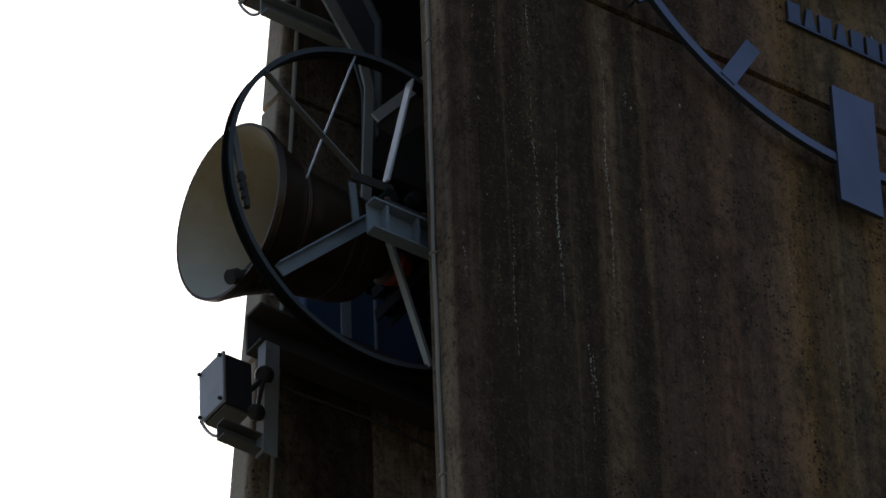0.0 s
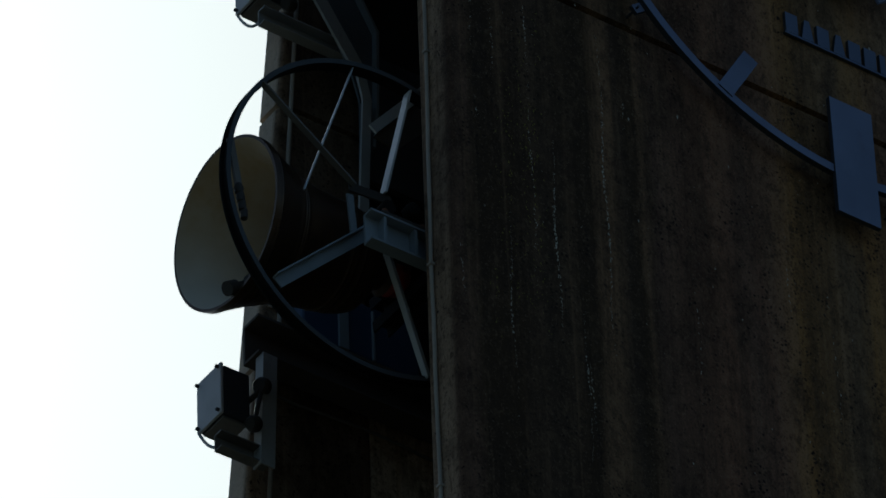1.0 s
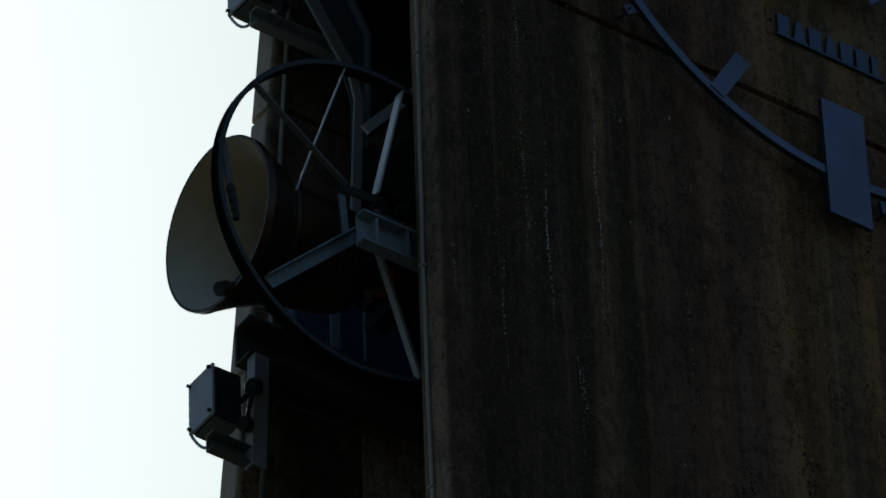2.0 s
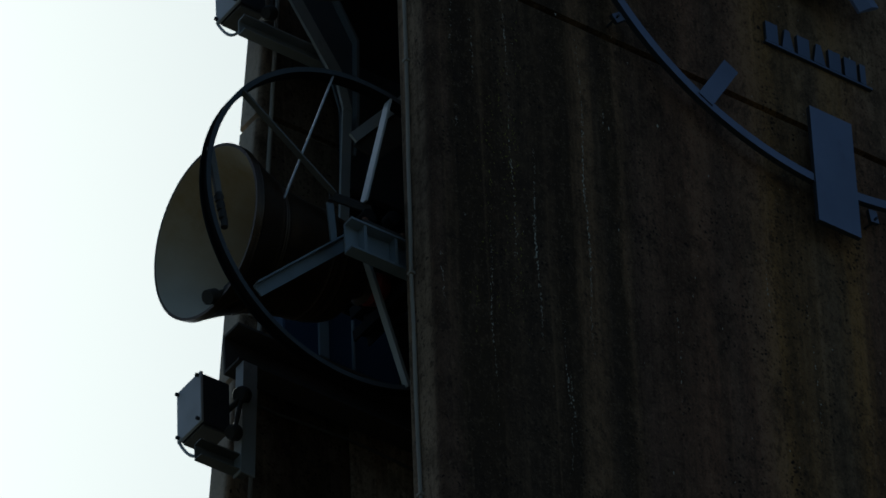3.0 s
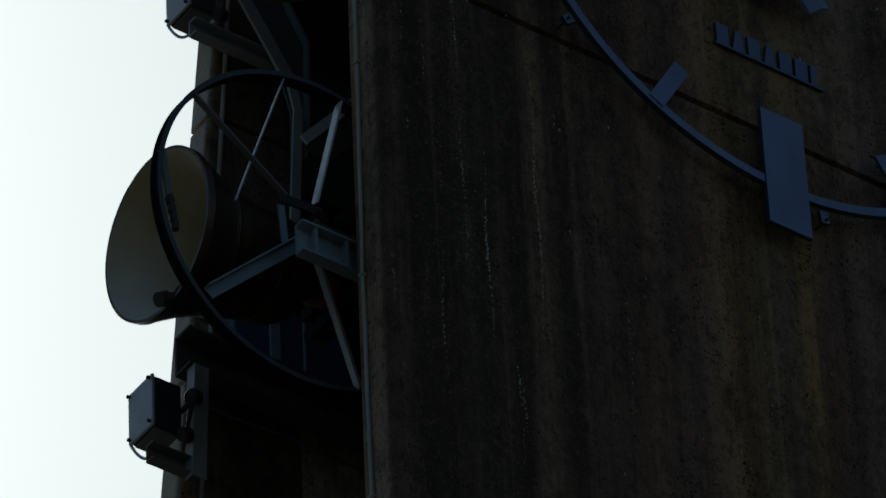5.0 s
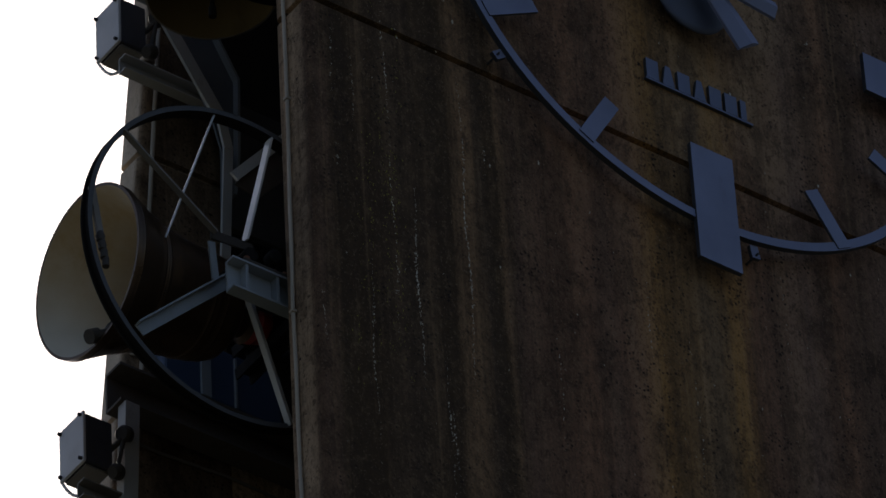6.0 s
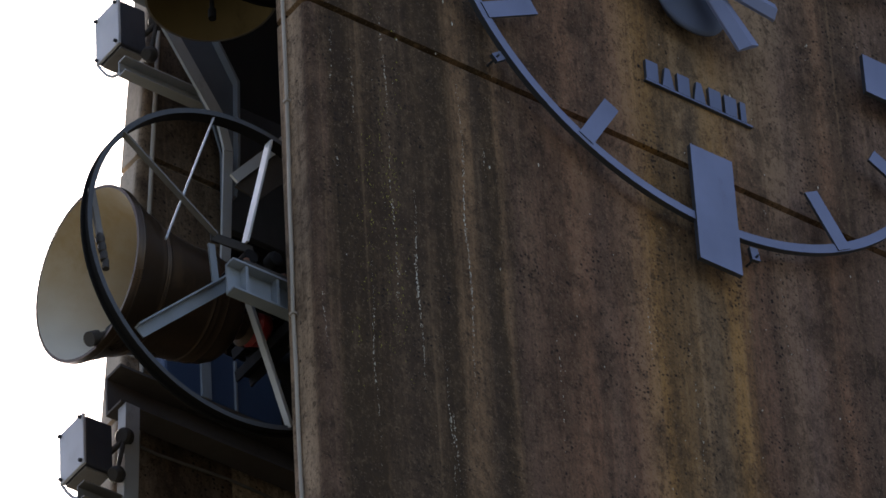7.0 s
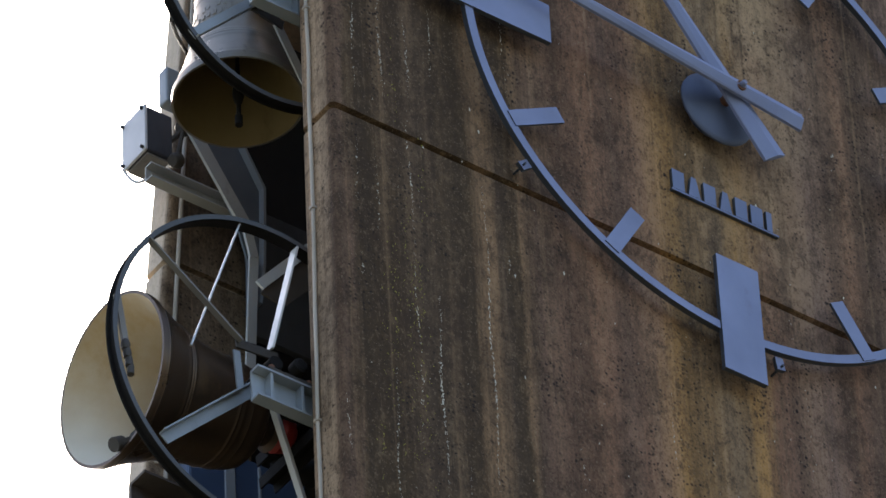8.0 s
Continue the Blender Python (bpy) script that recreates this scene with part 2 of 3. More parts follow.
brown_wash(BRONZE_IN, (0.48, 0.32, 0.15), ZC - 2.0, ZC - 1.62)
# floodlight cover raised for its sky-lit face, housing lowered for the shaded sides
LAMP = painted("floodlight_grey", (0.56, 0.55, 0.57), 0.5, 0.1, amount=0.2)
LAMP_DARK = painted("floodlight_dark", (0.035, 0.035, 0.045), 0.75)
RED = painted("red_enamel", (0.30, 0.02, 0.014), 0.5, amount=0.25)
BLUED = painted("blue_grey_web_steel", (0.10, 0.115, 0.135), 0.6, 0.1, (0.04, 0.035, 0.03), 0.5, 8.0)
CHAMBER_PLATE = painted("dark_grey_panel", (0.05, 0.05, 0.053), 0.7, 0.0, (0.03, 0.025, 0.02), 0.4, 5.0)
BLUE = painted("blue_motor_paint", (0.03, 0.055, 0.11), 0.45, amount=0.2)
PIPE = painted("zinc_conduit", (0.40, 0.345, 0.28), 0.6, 0.1)
RUST = painted("rusty_steel", (0.13, 0.055, 0.03), 0.8)
LIME = painted("lime_bloom", (0.54, 0.50, 0.41), 0.9, amount=0.1)
BEAM = painted("weathered_brown_beam", (0.075, 0.06, 0.05), 0.8, 0.0, (0.04, 0.03, 0.024), 0.7, 6.0)
MOSS = painted("yellow_green_moss", (0.30, 0.265, 0.035), 0.95, amount=0.2)
GROUND, _g, _gb = material("trodden_gravel")
_gc = mix(_g, ramp(_g, grain(_g, 0.4), (0.35, 0.0), (0.65, 1.0)), (0.06, 0.07, 0.045), (0.11, 0.11, 0.08))
_g.links.new(mix(_g, ramp(_g, grain(_g, 40.0), (0.3, 0.6), (0.6, 0.0)), _gc, (0.06, 0.055, 0.05)), _gb.inputs["Base Color"])
_gb.inputs["Roughness"].default_value = 0.95


# ---- builders ----
def solid(name, bm, mat, parent=None, label="", smooth=False):
    bmesh.ops.recalc_face_normals(bm, faces=bm.faces)
    me = bpy.data.meshes.new(name)
    bm.to_mesh(me)
    bm.free()
    if smooth:
        me.shade_smooth()
        me.set_sharp_from_angle(angle=radians(38))
    for mm in (mat if isinstance(mat, (list, tuple)) else [mat]):
        me.materials.append(mm)
    ob = new(name, me)
    if parent is not None:
        ob.parent = parent
    return tagged(ob, label=label)


def part(name, bm, mat, parent, label="", smooth=False):
    return solid(name, bm, mat, parent, label, smooth)


def base(name, x, y, z, label, category, group="", kind=""):
    e = new(name)
    e.matrix_world = pose(x, y, z)
    e.empty_display_size = 0.1
    return tagged(e, label, category, group, kind)


def box(bm, lo, hi, bevel=0.0):
    vs = [bm.verts.new((x, y, z)) for x in (lo[0], hi[0]) for y in (lo[1], hi[1]) for z in (lo[2], hi[2])]
    fs = [bm.faces.new([vs[i] for i in q]) for q in ((0, 1, 3, 2), (4, 6, 7, 5), (0, 4, 5, 1), (2, 3, 7, 6), (0, 2, 6, 4), (1, 5, 7, 3))]
    if bevel:
        es = {e for f in fs for e in f.edges}
        bmesh.ops.bevel(bm, geom=list(es), offset=bevel, segments=2, affect='EDGES', profile=0.5)
    return bm


def extrude(bm, outline, p0, p1, side, bevel=0.0):
    """A bar from p0 to p1 whose section is the outline (u along side, v across)."""
    p0, p1 = Vector(p0), Vector(p1)
    w = (p1 - p0).normalized()
    u = Vector(side)
    u = (u - w * u.dot(w)).normalized()
    v = w.cross(u)
    a = [bm.verts.new(p0 + u * s + v * t) for s, t in outline]
    b = [bm.verts.new(p1 + u * s + v * t) for s, t in outline]
    n = len(outline)
    for i in range(n):
        bm.faces.new((a[i], a[(i + 1) % n], b[(i + 1) % n], b[i]))
    bm.faces.new(a[::-1])
    bm.faces.new(b)
    return bm


def angle_section(a, b, t):
    return [(0, 0), (a, 0), (a, t), (t, t), (t, b), (0, b)]


def channel_section(h, d, t):
    return [(-h / 2, 0), (h / 2, 0), (h / 2, d), (h / 2 - t, d), (h / 2 - t, t), (-h / 2 + t, t), (-h / 2 + t, d), (-h / 2, d)]


def rect_section(a, b):
    return [(-a / 2, -b / 2), (a / 2, -b / 2), (a / 2, b / 2), (-a / 2, b / 2)]


def ring_section(r, n=10):
    return [(r * math.cos(2 * math.pi * i / n), r * math.sin(2 * math.pi * i / n)) for i in range(n)]


def lathe(bm, profile, n=64, m=None, index=None):
    """Revolves (radius, height) points round z, then moves them by m."""
    m = m or Matrix()
    rings = []
    for r, z in profile:
        if r < 1e-5:
            rings.append([bm.verts.new(m @ Vector((0, 0, z)))])
        else:
            rings.append([bm.verts.new(m @ Vector((r * math.cos(2 * math.pi * i / n), r * math.sin(2 * math.pi * i / n), z))) for i in range(n)])
    for k, (a, b) in enumerate(zip(rings, rings[1:])):
        for i in range(n):
            j = (i + 1) % n
            q = [a[i % len(a)], a[j % len(a)], b[j % len(b)], b[i % len(b)]]
            q = list(dict.fromkeys(q))
            if len(q) > 2:
                f = bm.faces.new(q)
                if index:
                    f.material_index = index[k]
    return bm


def tube(bm, points, r, n=8):
    """A round bar along a line of points."""
    pts = [Vector(p) for p in points]
    loops = []
    for i, p in enumerate(pts):
        w = (pts[min(i + 1, len(pts) - 1)] - pts[max(i - 1, 0)]).normalized()
        u = w.orthogonal().normalized() if i == 0 else (u - w * u.dot(w)).normalized()
        v = w.cross(u)
        loops.append([bm.verts.new(p + r * (u * math.cos(2 * math.pi * k / n) + v * math.sin(2 * math.pi * k / n))) for k in range(n)])
    for a, b in zip(loops, loops[1:]):
        for k in range(n):
            bm.faces.new((a[k], a[(k + 1) % n], b[(k + 1) % n], b[k]))
    bm.faces.new(loops[0][::-1])
    bm.faces.new(loops[-1])
    return bm


def at(x, y, z):
    return Vector((x, y, ZC + z))


# ---- setting: ground and the two concrete slabs of the tower ----
bm = bmesh.new()
bmesh.ops.create_grid(bm, x_segments=40, y_segments=40, size=3000)
tagged(solid("ground", bm, GROUND), "flat grey-brown gravel ground round the tower", "ground", kind="structure")


def slab_outline(x0, x1, y0, y1, r, inset):
    """A plan outline with rounded corners at the x0 end."""
    x0, x1, y0, y1 = x0 + inset, x1 - inset, y0 + inset, y1 - inset
    pts = []
    for cx, cy, a0 in ((x0 + r, y0 + r, 180), (x1 - r, y0 + r, 270), (x1 - r, y1 - r, 0), (x0 + r, y1 - r, 90)):
        for k in range(9):
            a = radians(a0 + 90 * k / 8)
            pts.append((cx + r * math.cos(a), cy + r * math.sin(a)))
    return pts


def slab(name, x_left, x1, y0, y1, r, grooves, top, mat, label):
    levels = [(-ZC, 0.0)]
    for g in sorted(grooves):
        levels += [(g - 0.017, 0.0), (g - 0.011, 0.022), (g + 0.011, 0.022), (g + 0.017, 0.0)]
    levels.append((top, 0.0))
    bm = bmesh.new()
    rings = []
    for z, inset in levels:
        rings.append([bm.verts.new((x, y, ZC + z)) for x, y in slab_outline(x_left(z), x1, y0, y1, r, inset)])
    for a, b in zip(rings, rings[1:]):
        for i in range(len(a)):
            bm.faces.new((a[i], a[(i + 1) % len(a)], b[(i + 1) % len(a)], b[i]))
    bm.faces.new(rings[0][::-1])
    bm.faces.new(rings[-1])
    return tagged(solid(name, bm, mat, smooth=True), label, "wall", kind="structure")


WALL_Y = 0.08
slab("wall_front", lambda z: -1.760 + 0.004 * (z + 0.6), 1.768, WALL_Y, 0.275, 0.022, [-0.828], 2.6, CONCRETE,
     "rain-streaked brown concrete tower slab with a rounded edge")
FAR_Y = 1.40
def raked(z):
    return -1.568 + 0.0885 * (z + 0.2)


slab("wall_back", raked, -1.22, FAR_Y, FAR_Y + 0.142, 0.018, [-1.83, -0.50], 2.6, CONCRETE_FAR,
     "bare concrete back pier of the tower with a raked edge")
slab("wall_back_low", lambda z: -1.223, 1.768, FAR_Y + 0.003, FAR_Y + 0.147, 0.02, [-3.2], -1.82, CONCRETE_LOW,
     "bare concrete infill wall below the bell chamber")


def plain(name, lo, hi, label, category, mat=None):
    bm = bmesh.new()
    box(bm, lo, hi)
    return tagged(solid(name, bm, mat or CONCRETE_FAR), label, category, kind="structure")


# unseen end wall, added to keep the gap between the slabs dark
plain("shade_wall_east", (1.4, 0.278, 0), (1.6, 1.72, ZC + 1.3), "unseen concrete wall added to shut out light from the east", "wall")
# chamber walls take a black that stands for shade
plain("wall_chamber_west", (-1.22, 1.553, ZC - 4), (-1.15, 1.72, ZC + 1.3), "bell chamber wall coloured black for deep shade", "wall", CHAMBER_SHADE)
plain("wall_chamber_north", (-1.22, 1.72, ZC - 4), (1.6, 1.80, ZC + 1.3), "bell chamber wall coloured black for deep shade", "wall", CHAMBER_SHADE)
# unseen slabs above and below, added to block light into the opening
plain("ceiling", (-1.22, 0.278, ZC + 1.3), (1.6, 1.80, ZC + 1.5), "unseen concrete slab added to keep top light out of the opening", "ceiling")
bm = bmesh.new()
box(bm, (-1.7, 0.278, ZC - 3.8), (1.4, FAR_Y - 0.003, ZC - 3.6))
tagged(solid("floor", bm, CONCRETE_FAR), "unseen concrete slab added to block light from below the opening", "floor", kind="structure")


# ---- the clock ----
def flat_plate(bm, corners, y0, y1, index_edge=1, bevel=0.0):
    """A plate in the wall's plane from (x, z) corners, front at y0."""
    f = [bm.verts.new(at(x, y0, z)) for x, z in corners]
    b = [bm.verts.new(at(x, y1, z)) for x, z in corners]
    n = len(f)
    bm.faces.new(f)
    bm.faces.new(b[::-1])
    for i in range(n):
        bm.faces.new((f[i], b[i], b[(i + 1) % n], f[(i + 1) % n])).material_index = index_edge
    return bm


clock = base("tower_clock", 0, WALL_Y, ZC, "skeleton clock dial of grey-blue painted metal on the concrete slab", "clock")


def clock_part(name, bm, label="", mat=None):
    ob = part(name, bm, mat or [CLOCK, CLOCK_EDGE], clock, label)
    ob.matrix_parent_inverse = clock.matrix_world.inverted()
    return ob


bm = bmesh.new()
N = 180
R0, R1, T0, T1 = 1.149, 1.187, 0.0, 0.024
loops = [[bm.verts.new(at(-0.012 + r * math.sin(2 * math.pi * i / N), y, 0.012 + r * math.cos(2 * math.pi * i / N))) for i in range(N)]
         for r, y in ((R0, T0), (R1, T0), (R1, T1), (R0, T1))]
for k in range(4):
    for i in range(N):
        f = bm.faces.new((loops[k][i], loops[k][(i + 1) % N], loops[(k + 1) % 4][(i + 1) % N], loops[(k + 1) % 4][i]))
        f.material_index = 0 if k == 0 else 1
clock_part("dial_ring", bm, "thin painted metal dial ring")
for hour in range(12):
    a = radians({4: 118.4, 5: 148.5}.get(hour, 30 * hour))
    s, c = math.sin(a), math.cos(a)
    big = hour % 3 == 0
    r0, r1, w = (0.804, 1.365, 0.097) if big else (0.903, 1.165, 0.035)
    bm = bmesh.new()
    flat_plate(bm, [(r * s + q * c, r * c - q * s) for r, q in ((r0, -w), (r1, -w), (r1, w), (r0, w))], -0.008 if big else -0.005, 0.012 if big else 0.006)
    clock_part("hour_plate" if big else "hour_mark", bm)
for k in range(6):
    a = radians(171 + 60 * k)
    s, c = math.sin(a), math.cos(a)
    bm = bmesh.new()
    flat_plate(bm, [(r * s + q * c, r * c - q * s) for r, q in ((1.180, -0.019), (1.238, -0.019), (1.238, 0.019), (1.180, 0.019))], 0.020, 0.036)
    b = clock_part("bracket", bm)
    bm = bmesh.new()
    extrude(bm, ring_section(0.005, 6), at(1.225 * s, 0.08, 1.225 * c), at(1.225 * s, 0.006, 1.225 * c), (1, 0, 0))
    o = part("bolt", bm, CLOCK_EDGE, b)
bm = bmesh.new()
lathe(bm, [(0, 0.045), (0.05, 0.036), (0.11, 0.02), (0.150, 0.007), (0.166, 0.0), (0.166, -0.01), (0.09, -0.03), (0.09, -0.068), (0, -0.068)], 48,
      Matrix.Translation(at(-0.010, 0.012, -0.012)) @ pose(0, 0, 0, 90))
o = clock_part("hub_disc", bm, "domed dark blue hub disc", CLOCK_DARK)
o.data.shade_smooth()
bm = bmesh.new()
tube(bm, [at(-0.008, 0.05, -0.008), at(-0.008, -0.14, -0.008)], 0.022, 12)
clock_part("axle", bm, "rusty brown hand axle", RUST)


def hand(name, angle, length, tail, w0, w1, y):
    a = radians(angle)
    d, e = Vector((math.sin(a), 0, math.cos(a))), Vector((math.cos(a), 0, -math.sin(a)))
    bm = bmesh.new()
    c = at(-0.008, 0, -0.008)
    pts = []
    for r, w in ((-tail, w0), (length * 0.92, w1), (length, w1 * 0.35)):
        pts.append((d * r - e * w, d * r + e * w))
    # a folded sheet: two flanks rising to a shallow ridge
    ridge = [bm.verts.new(c + d * r + Vector((0, y - 0.018, 0))) for r in (-tail, length * 0.92, length)]
    left = [bm.verts.new(c + p[0] + Vector((0, y, 0))) for p in pts]
    right = [bm.verts.new(c + p[1] + Vector((0, y, 0))) for p in pts]
    backl = [bm.verts.new(c + p[0] + Vector((0, y + 0.012, 0))) for p in pts]
    backr = [bm.verts.new(c + p[1] + Vector((0, y + 0.012, 0))) for p in pts]
    for i in range(2):
        for a0, b0 in ((left, ridge), (ridge, right), (right, backr), (backr, backl), (backl, left)):
            bm.faces.new((a0[i], a0[i + 1], b0[i + 1], b0[i]))
    for i in (0, 2):
        bm.faces.new((left[i], ridge[i], right[i], backr[i], backl[i]))
    return clock_part(name, bm, "tapered grey-blue sheet-metal hand", CLOCK)


hand("minute_hand", 276.2, 1.08, 0.292, 0.044, 0.022, -0.124)
hand("hour_hand", 323.5, 0.74, 0.30, 0.060, 0.026, -0.086)
bm = bmesh.new()
lathe(bm, [(0, 0.02), (0.009, 0.02), (0.012, 0.014), (0.013, 0)], 16, Matrix.Translation(at(-0.008, -0.142, -0.008)) @ pose(0, 0, 0, 90))
clock_part("nut", bm, "", CLOCK)

# the maker's raised sign, as plain blocks on a strip
sign = base("maker_sign", 0.03, WALL_Y, ZC - 0.48, "raised grey-blue metal sign of seven blocks on a strip", "sign")
def sign_part(name, bm):
    ob = part(name, bm, [SIGN, CLOCK_EDGE], sign)
    ob.matrix_parent_inverse = sign.matrix_world.inverted()
bm = bmesh.new()
flat_plate(bm, [(-0.221, -0.477), (0.280, -0.477), (0.280, -0.487), (-0.221, -0.487)], 0.064, 0.079)
sign_part("strip", bm)
for k in range(7):
    x = -0.216 + k * 0.0735
    w = 0.056 if k < 6 else 0.026
    nip = 0.017 if k in (1, 3) else 0.0
    bm = bmesh.new()
    flat_plate(bm, [(x + nip, -0.380), (x + w - nip, -0.380), (x + w, -0.477), (x, -0.477)], 0.063, 0.078)
    sign_part("block", bm)


# ---- bells ----
def bell_profile(r, h):
    """Outer and inner line of a bell, mouth at height 0."""
    outer = [(1.0, 0.0), (1.0, 0.03), (0.955, 0.09), (0.90, 0.15), (0.83, 0.23), (0.755, 0.33), (0.70, 0.43), (0.665, 0.53),
             (0.64, 0.63), (0.62, 0.73), (0.605, 0.80), (0.585, 0.87), (0.54, 0.925), (0.45, 0.965), (0.28, 0.99), (0.0, 1.0)]
    inner = [(0.0, 0.93), (0.30, 0.92), (0.44, 0.89), (0.50, 0.84), (0.53, 0.75), (0.57, 0.58), (0.63, 0.42), (0.70, 0.30), (0.78, 0.19),
             (0.86, 0.10), (0.92, 0.05), (0.965, 0.0)]
    return [(a * r, b * h) for a, b in outer], [(a * r, b * h) for a, b in inner]


def outline_bell(r, h):
    outer, inner = bell_profile(r, h)
    # raised moulding wires round waist and shoulder
    def radius(z):
        for (ra, za), (rb, zb) in zip(outer, outer[1:]):
            if za <= z <= zb:
                return ra + (rb - ra) * (z - za) / max(zb - za, 1e-6)
        return 0
    fine = []
    wires = [0.055, 0.27, 0.295, 0.32, 0.70, 0.735, 0.79]
    for k in range(0, 88):
        z = h * 0.92 * k / 87
        bump = sum(math.exp(-((z / h - w) / 0.0065) ** 2) for w in wires) * 0.012 * r
        fine.append((radius(z) + bump, z))
    fine = [p for p in fine if p[0] > 0]
    return fine + [p for p in outer if p[1] > h * 0.92], inner


def swinging_bell(name, label, pivot, mouth, r, h, turn, wheel_r, wheel_c, wheel_y, spokes, group):
    """A bell with its yoke, clapper and rope wheel. turn: degrees from hanging, towards -x."""
    top = base(name, pivot[0], pivot[1], ZC + pivot[2], label, "bell", group)
    inv = top.matrix_world.inverted()
    def p(nm, bm, mat, lb="", smooth=False, under=top):
        ob = part(nm, bm, mat, under, lb, smooth)
        ob.matrix_parent_inverse = inv
        return ob
    m = Matrix.Translation(at(*mouth)) @ pose(0, 0, 0, 0, turn, 0)
    outer, inner = outline_bell(r, h)
    bm = bmesh.new()
    lathe(bm, outer + inner + outer[:1], 72, m, [0] * (len(outer) - 1) + [1] * len(inner) + [0])
    bmesh.ops.remove_doubles(bm, verts=bm.verts, dist=1e-5)
    skin = BRONZE if r > 0.3 else BRONZE_PALE
    p("bell_body", bm, [skin, BRONZE_IN if r > 0.3 else BRONZE_OLD], "cast bronze bell with moulding bands", True)
    # clapper
    bm = bmesh.new()
    lean = pose(0, 0, 0, 0, -29 if abs(turn) > 30 else 0, 0)
    cm = m @ Matrix.Translation((0, 0, h * 0.86)) @ lean
    k = r / 0.36 if r > 0.3 else r / 0.5
    lathe(bm, [(0, 0), (0.016 * k, -0.01), (0.012 * k, -h * 0.3), (0.016 * k, -h * 0.60), (0.024 * k, -h * 0.70), (0.043 * k, -h * 0.76), (0.045 * k, -h * 0.80), (0.034 * k, -h * 0.85),
               (0.018 * k, -h * 0.88), (0.018 * k, -h * 0.96), (0.03 * k, -h * 0.97), (0.03 * k, -h * 1.04), (0, -h * 1.04)], 20, cm)
    # the small bell's clapper goes black for the shade inside the bell
    p("clapper", bm, DARK if r > 0.3 else SHADE_BLACK, "dark iron clapper", True)
    # crown, red cap and yoke
    bm = bmesh.new()
    lathe(bm, [(0, h * 1.0), (r * 0.22, h * 1.0), (r * 0.20, h * 1.10), (r * 0.26, h * 1.13), (0, h * 1.14)], 24, m)
    p("crown", bm, skin, "", True)
    bm = bmesh.new()
    lathe(bm, [(0, h * 1.14), (r * 0.20, h * 1.14), (r * 0.24, h * 1.18), (r * 0.21, h * 1.25), (r * 0.12, h * 1.29), (0, h * 1.29)], 24, m)
    p("cap", bm, RED, "red enamelled cap over the crown", True)
    bm = bmesh.new()
    for s in (-1, 1):
        q = [m @ Vector((s * 0.05, -r * 0.62, h * 1.33)), m @ Vector((s * 0.05, r * 0.62, h * 1.33))]
        extrude(bm, channel_section(0.07, 0.045, 0.008), q[0], q[1], m.to_3x3() @ Vector((0, 0, 1)))
    p("yoke", bm, SHADE_BLACK, "steel channel yoke blackened for its shade")
    for s in (-1, 1):
        bm = bmesh.new()
        sm = m @ Matrix.Translation((0, s * r * 0.45, h * 1.30 + 0.07))
        lathe(bm, [(0, -0.02), (0.018, -0.02), (0.018, 0.045), (0.03, 0.06), (0.048, 0.085), (0.052, 0.11), (0.045, 0.14), (0.024, 0.158), (0, 0.162)], 20, sm)
        p("ball_weight", bm, SHADE_BLACK, "dark round knob weight", True)
    for s in (-1, 1):
        bm = bmesh.new()
        tube(bm, [m @ Vector((0.0, s * r * 0.16, h * 0.96)), m @ Vector((0.0, s * r * 0.30, h * 1.10)), m @ Vector((0, s * r * 0.30, h * 1.34))], 0.016, 8)
        p("strap", bm, SHADE_BLACK)
    # rope wheel: a grooved channel rim with angle-iron spokes
    bm = bmesh.new()
    n = 120
    wx, wz = wheel_c
    y0, y1 = wheel_y, wheel_y + 0.048

    def lean_y(z):
        # the wheel leans forward at its top
        return -0.121 * (z - wz)

    sec = [(wheel_r, y0), (wheel_r, y0 + 0.006), (wheel_r - 0.013, y0 + 0.010), (wheel_r - 0.013, y1 - 0.010), (wheel_r, y1 - 0.006), (wheel_r, y1), (wheel_r - 0.019, y1), (wheel_r - 0.019, y0)]
    lo = [[bm.verts.new(at(wx + q * math.sin(2 * math.pi * i / n), y + lean_y(wz + q * math.cos(2 * math.pi * i / n)), wz + q * math.cos(2 * math.pi * i / n))) for i in range(n)] for q, y in sec]
    for k in range(8):
        for i in range(n):
            bm.faces.new((lo[k][i], lo[k][(i + 1) % n], lo[(k + 1) % 8][(i + 1) % n], lo[(k + 1) % 8][i])).material_index = 0 if k == 7 else 1
    rim = p("wheel_rim", bm, [RIM, SHADE_BLACK], "dark grooved steel rope wheel rim", True)
    for (x0, z0), (x1, z1), wide, kind, mat, lb in spokes:
        a0, a1 = at(x0, wheel_y + 0.012 + lean_y(z0), z0), at(x1, wheel_y + 0.012 + lean_y(z1), z1)
        across = (a1 - a0).cross(Vector((0, 1, 0)))
        bm = bmesh.new()
        if kind == "flat":
            extrude(bm, rect_section(wide, 0.008), a0, a1, across)
        elif kind == "fin":
            extrude(bm, rect_section(0.008, wide), a0, a1, across)
        elif kind == "edge":
            extrude(bm, rect_section(0.006, 0.008), a0, a1, across)
        else:
            extrude(bm, angle_section(wide, wide * 0.75, 0.006), a0, a1, across * (1 if kind == "up" else -1))
        spoke = p("spoke", bm, mat, lb)
        # one angle iron: lit edge in pale zinc, shaded flange painted dark
        if kind == "edge":
            bm = bmesh.new()
            off = across.normalized() * (0.006 + wide / 2) + Vector((0, 0.008, 0))
            extrude(bm, rect_section(wide, 0.006), a0 + off, a1 + off, across)
            p("flange", bm, DARK, "spoke flange with its shade painted dark", under=spoke)
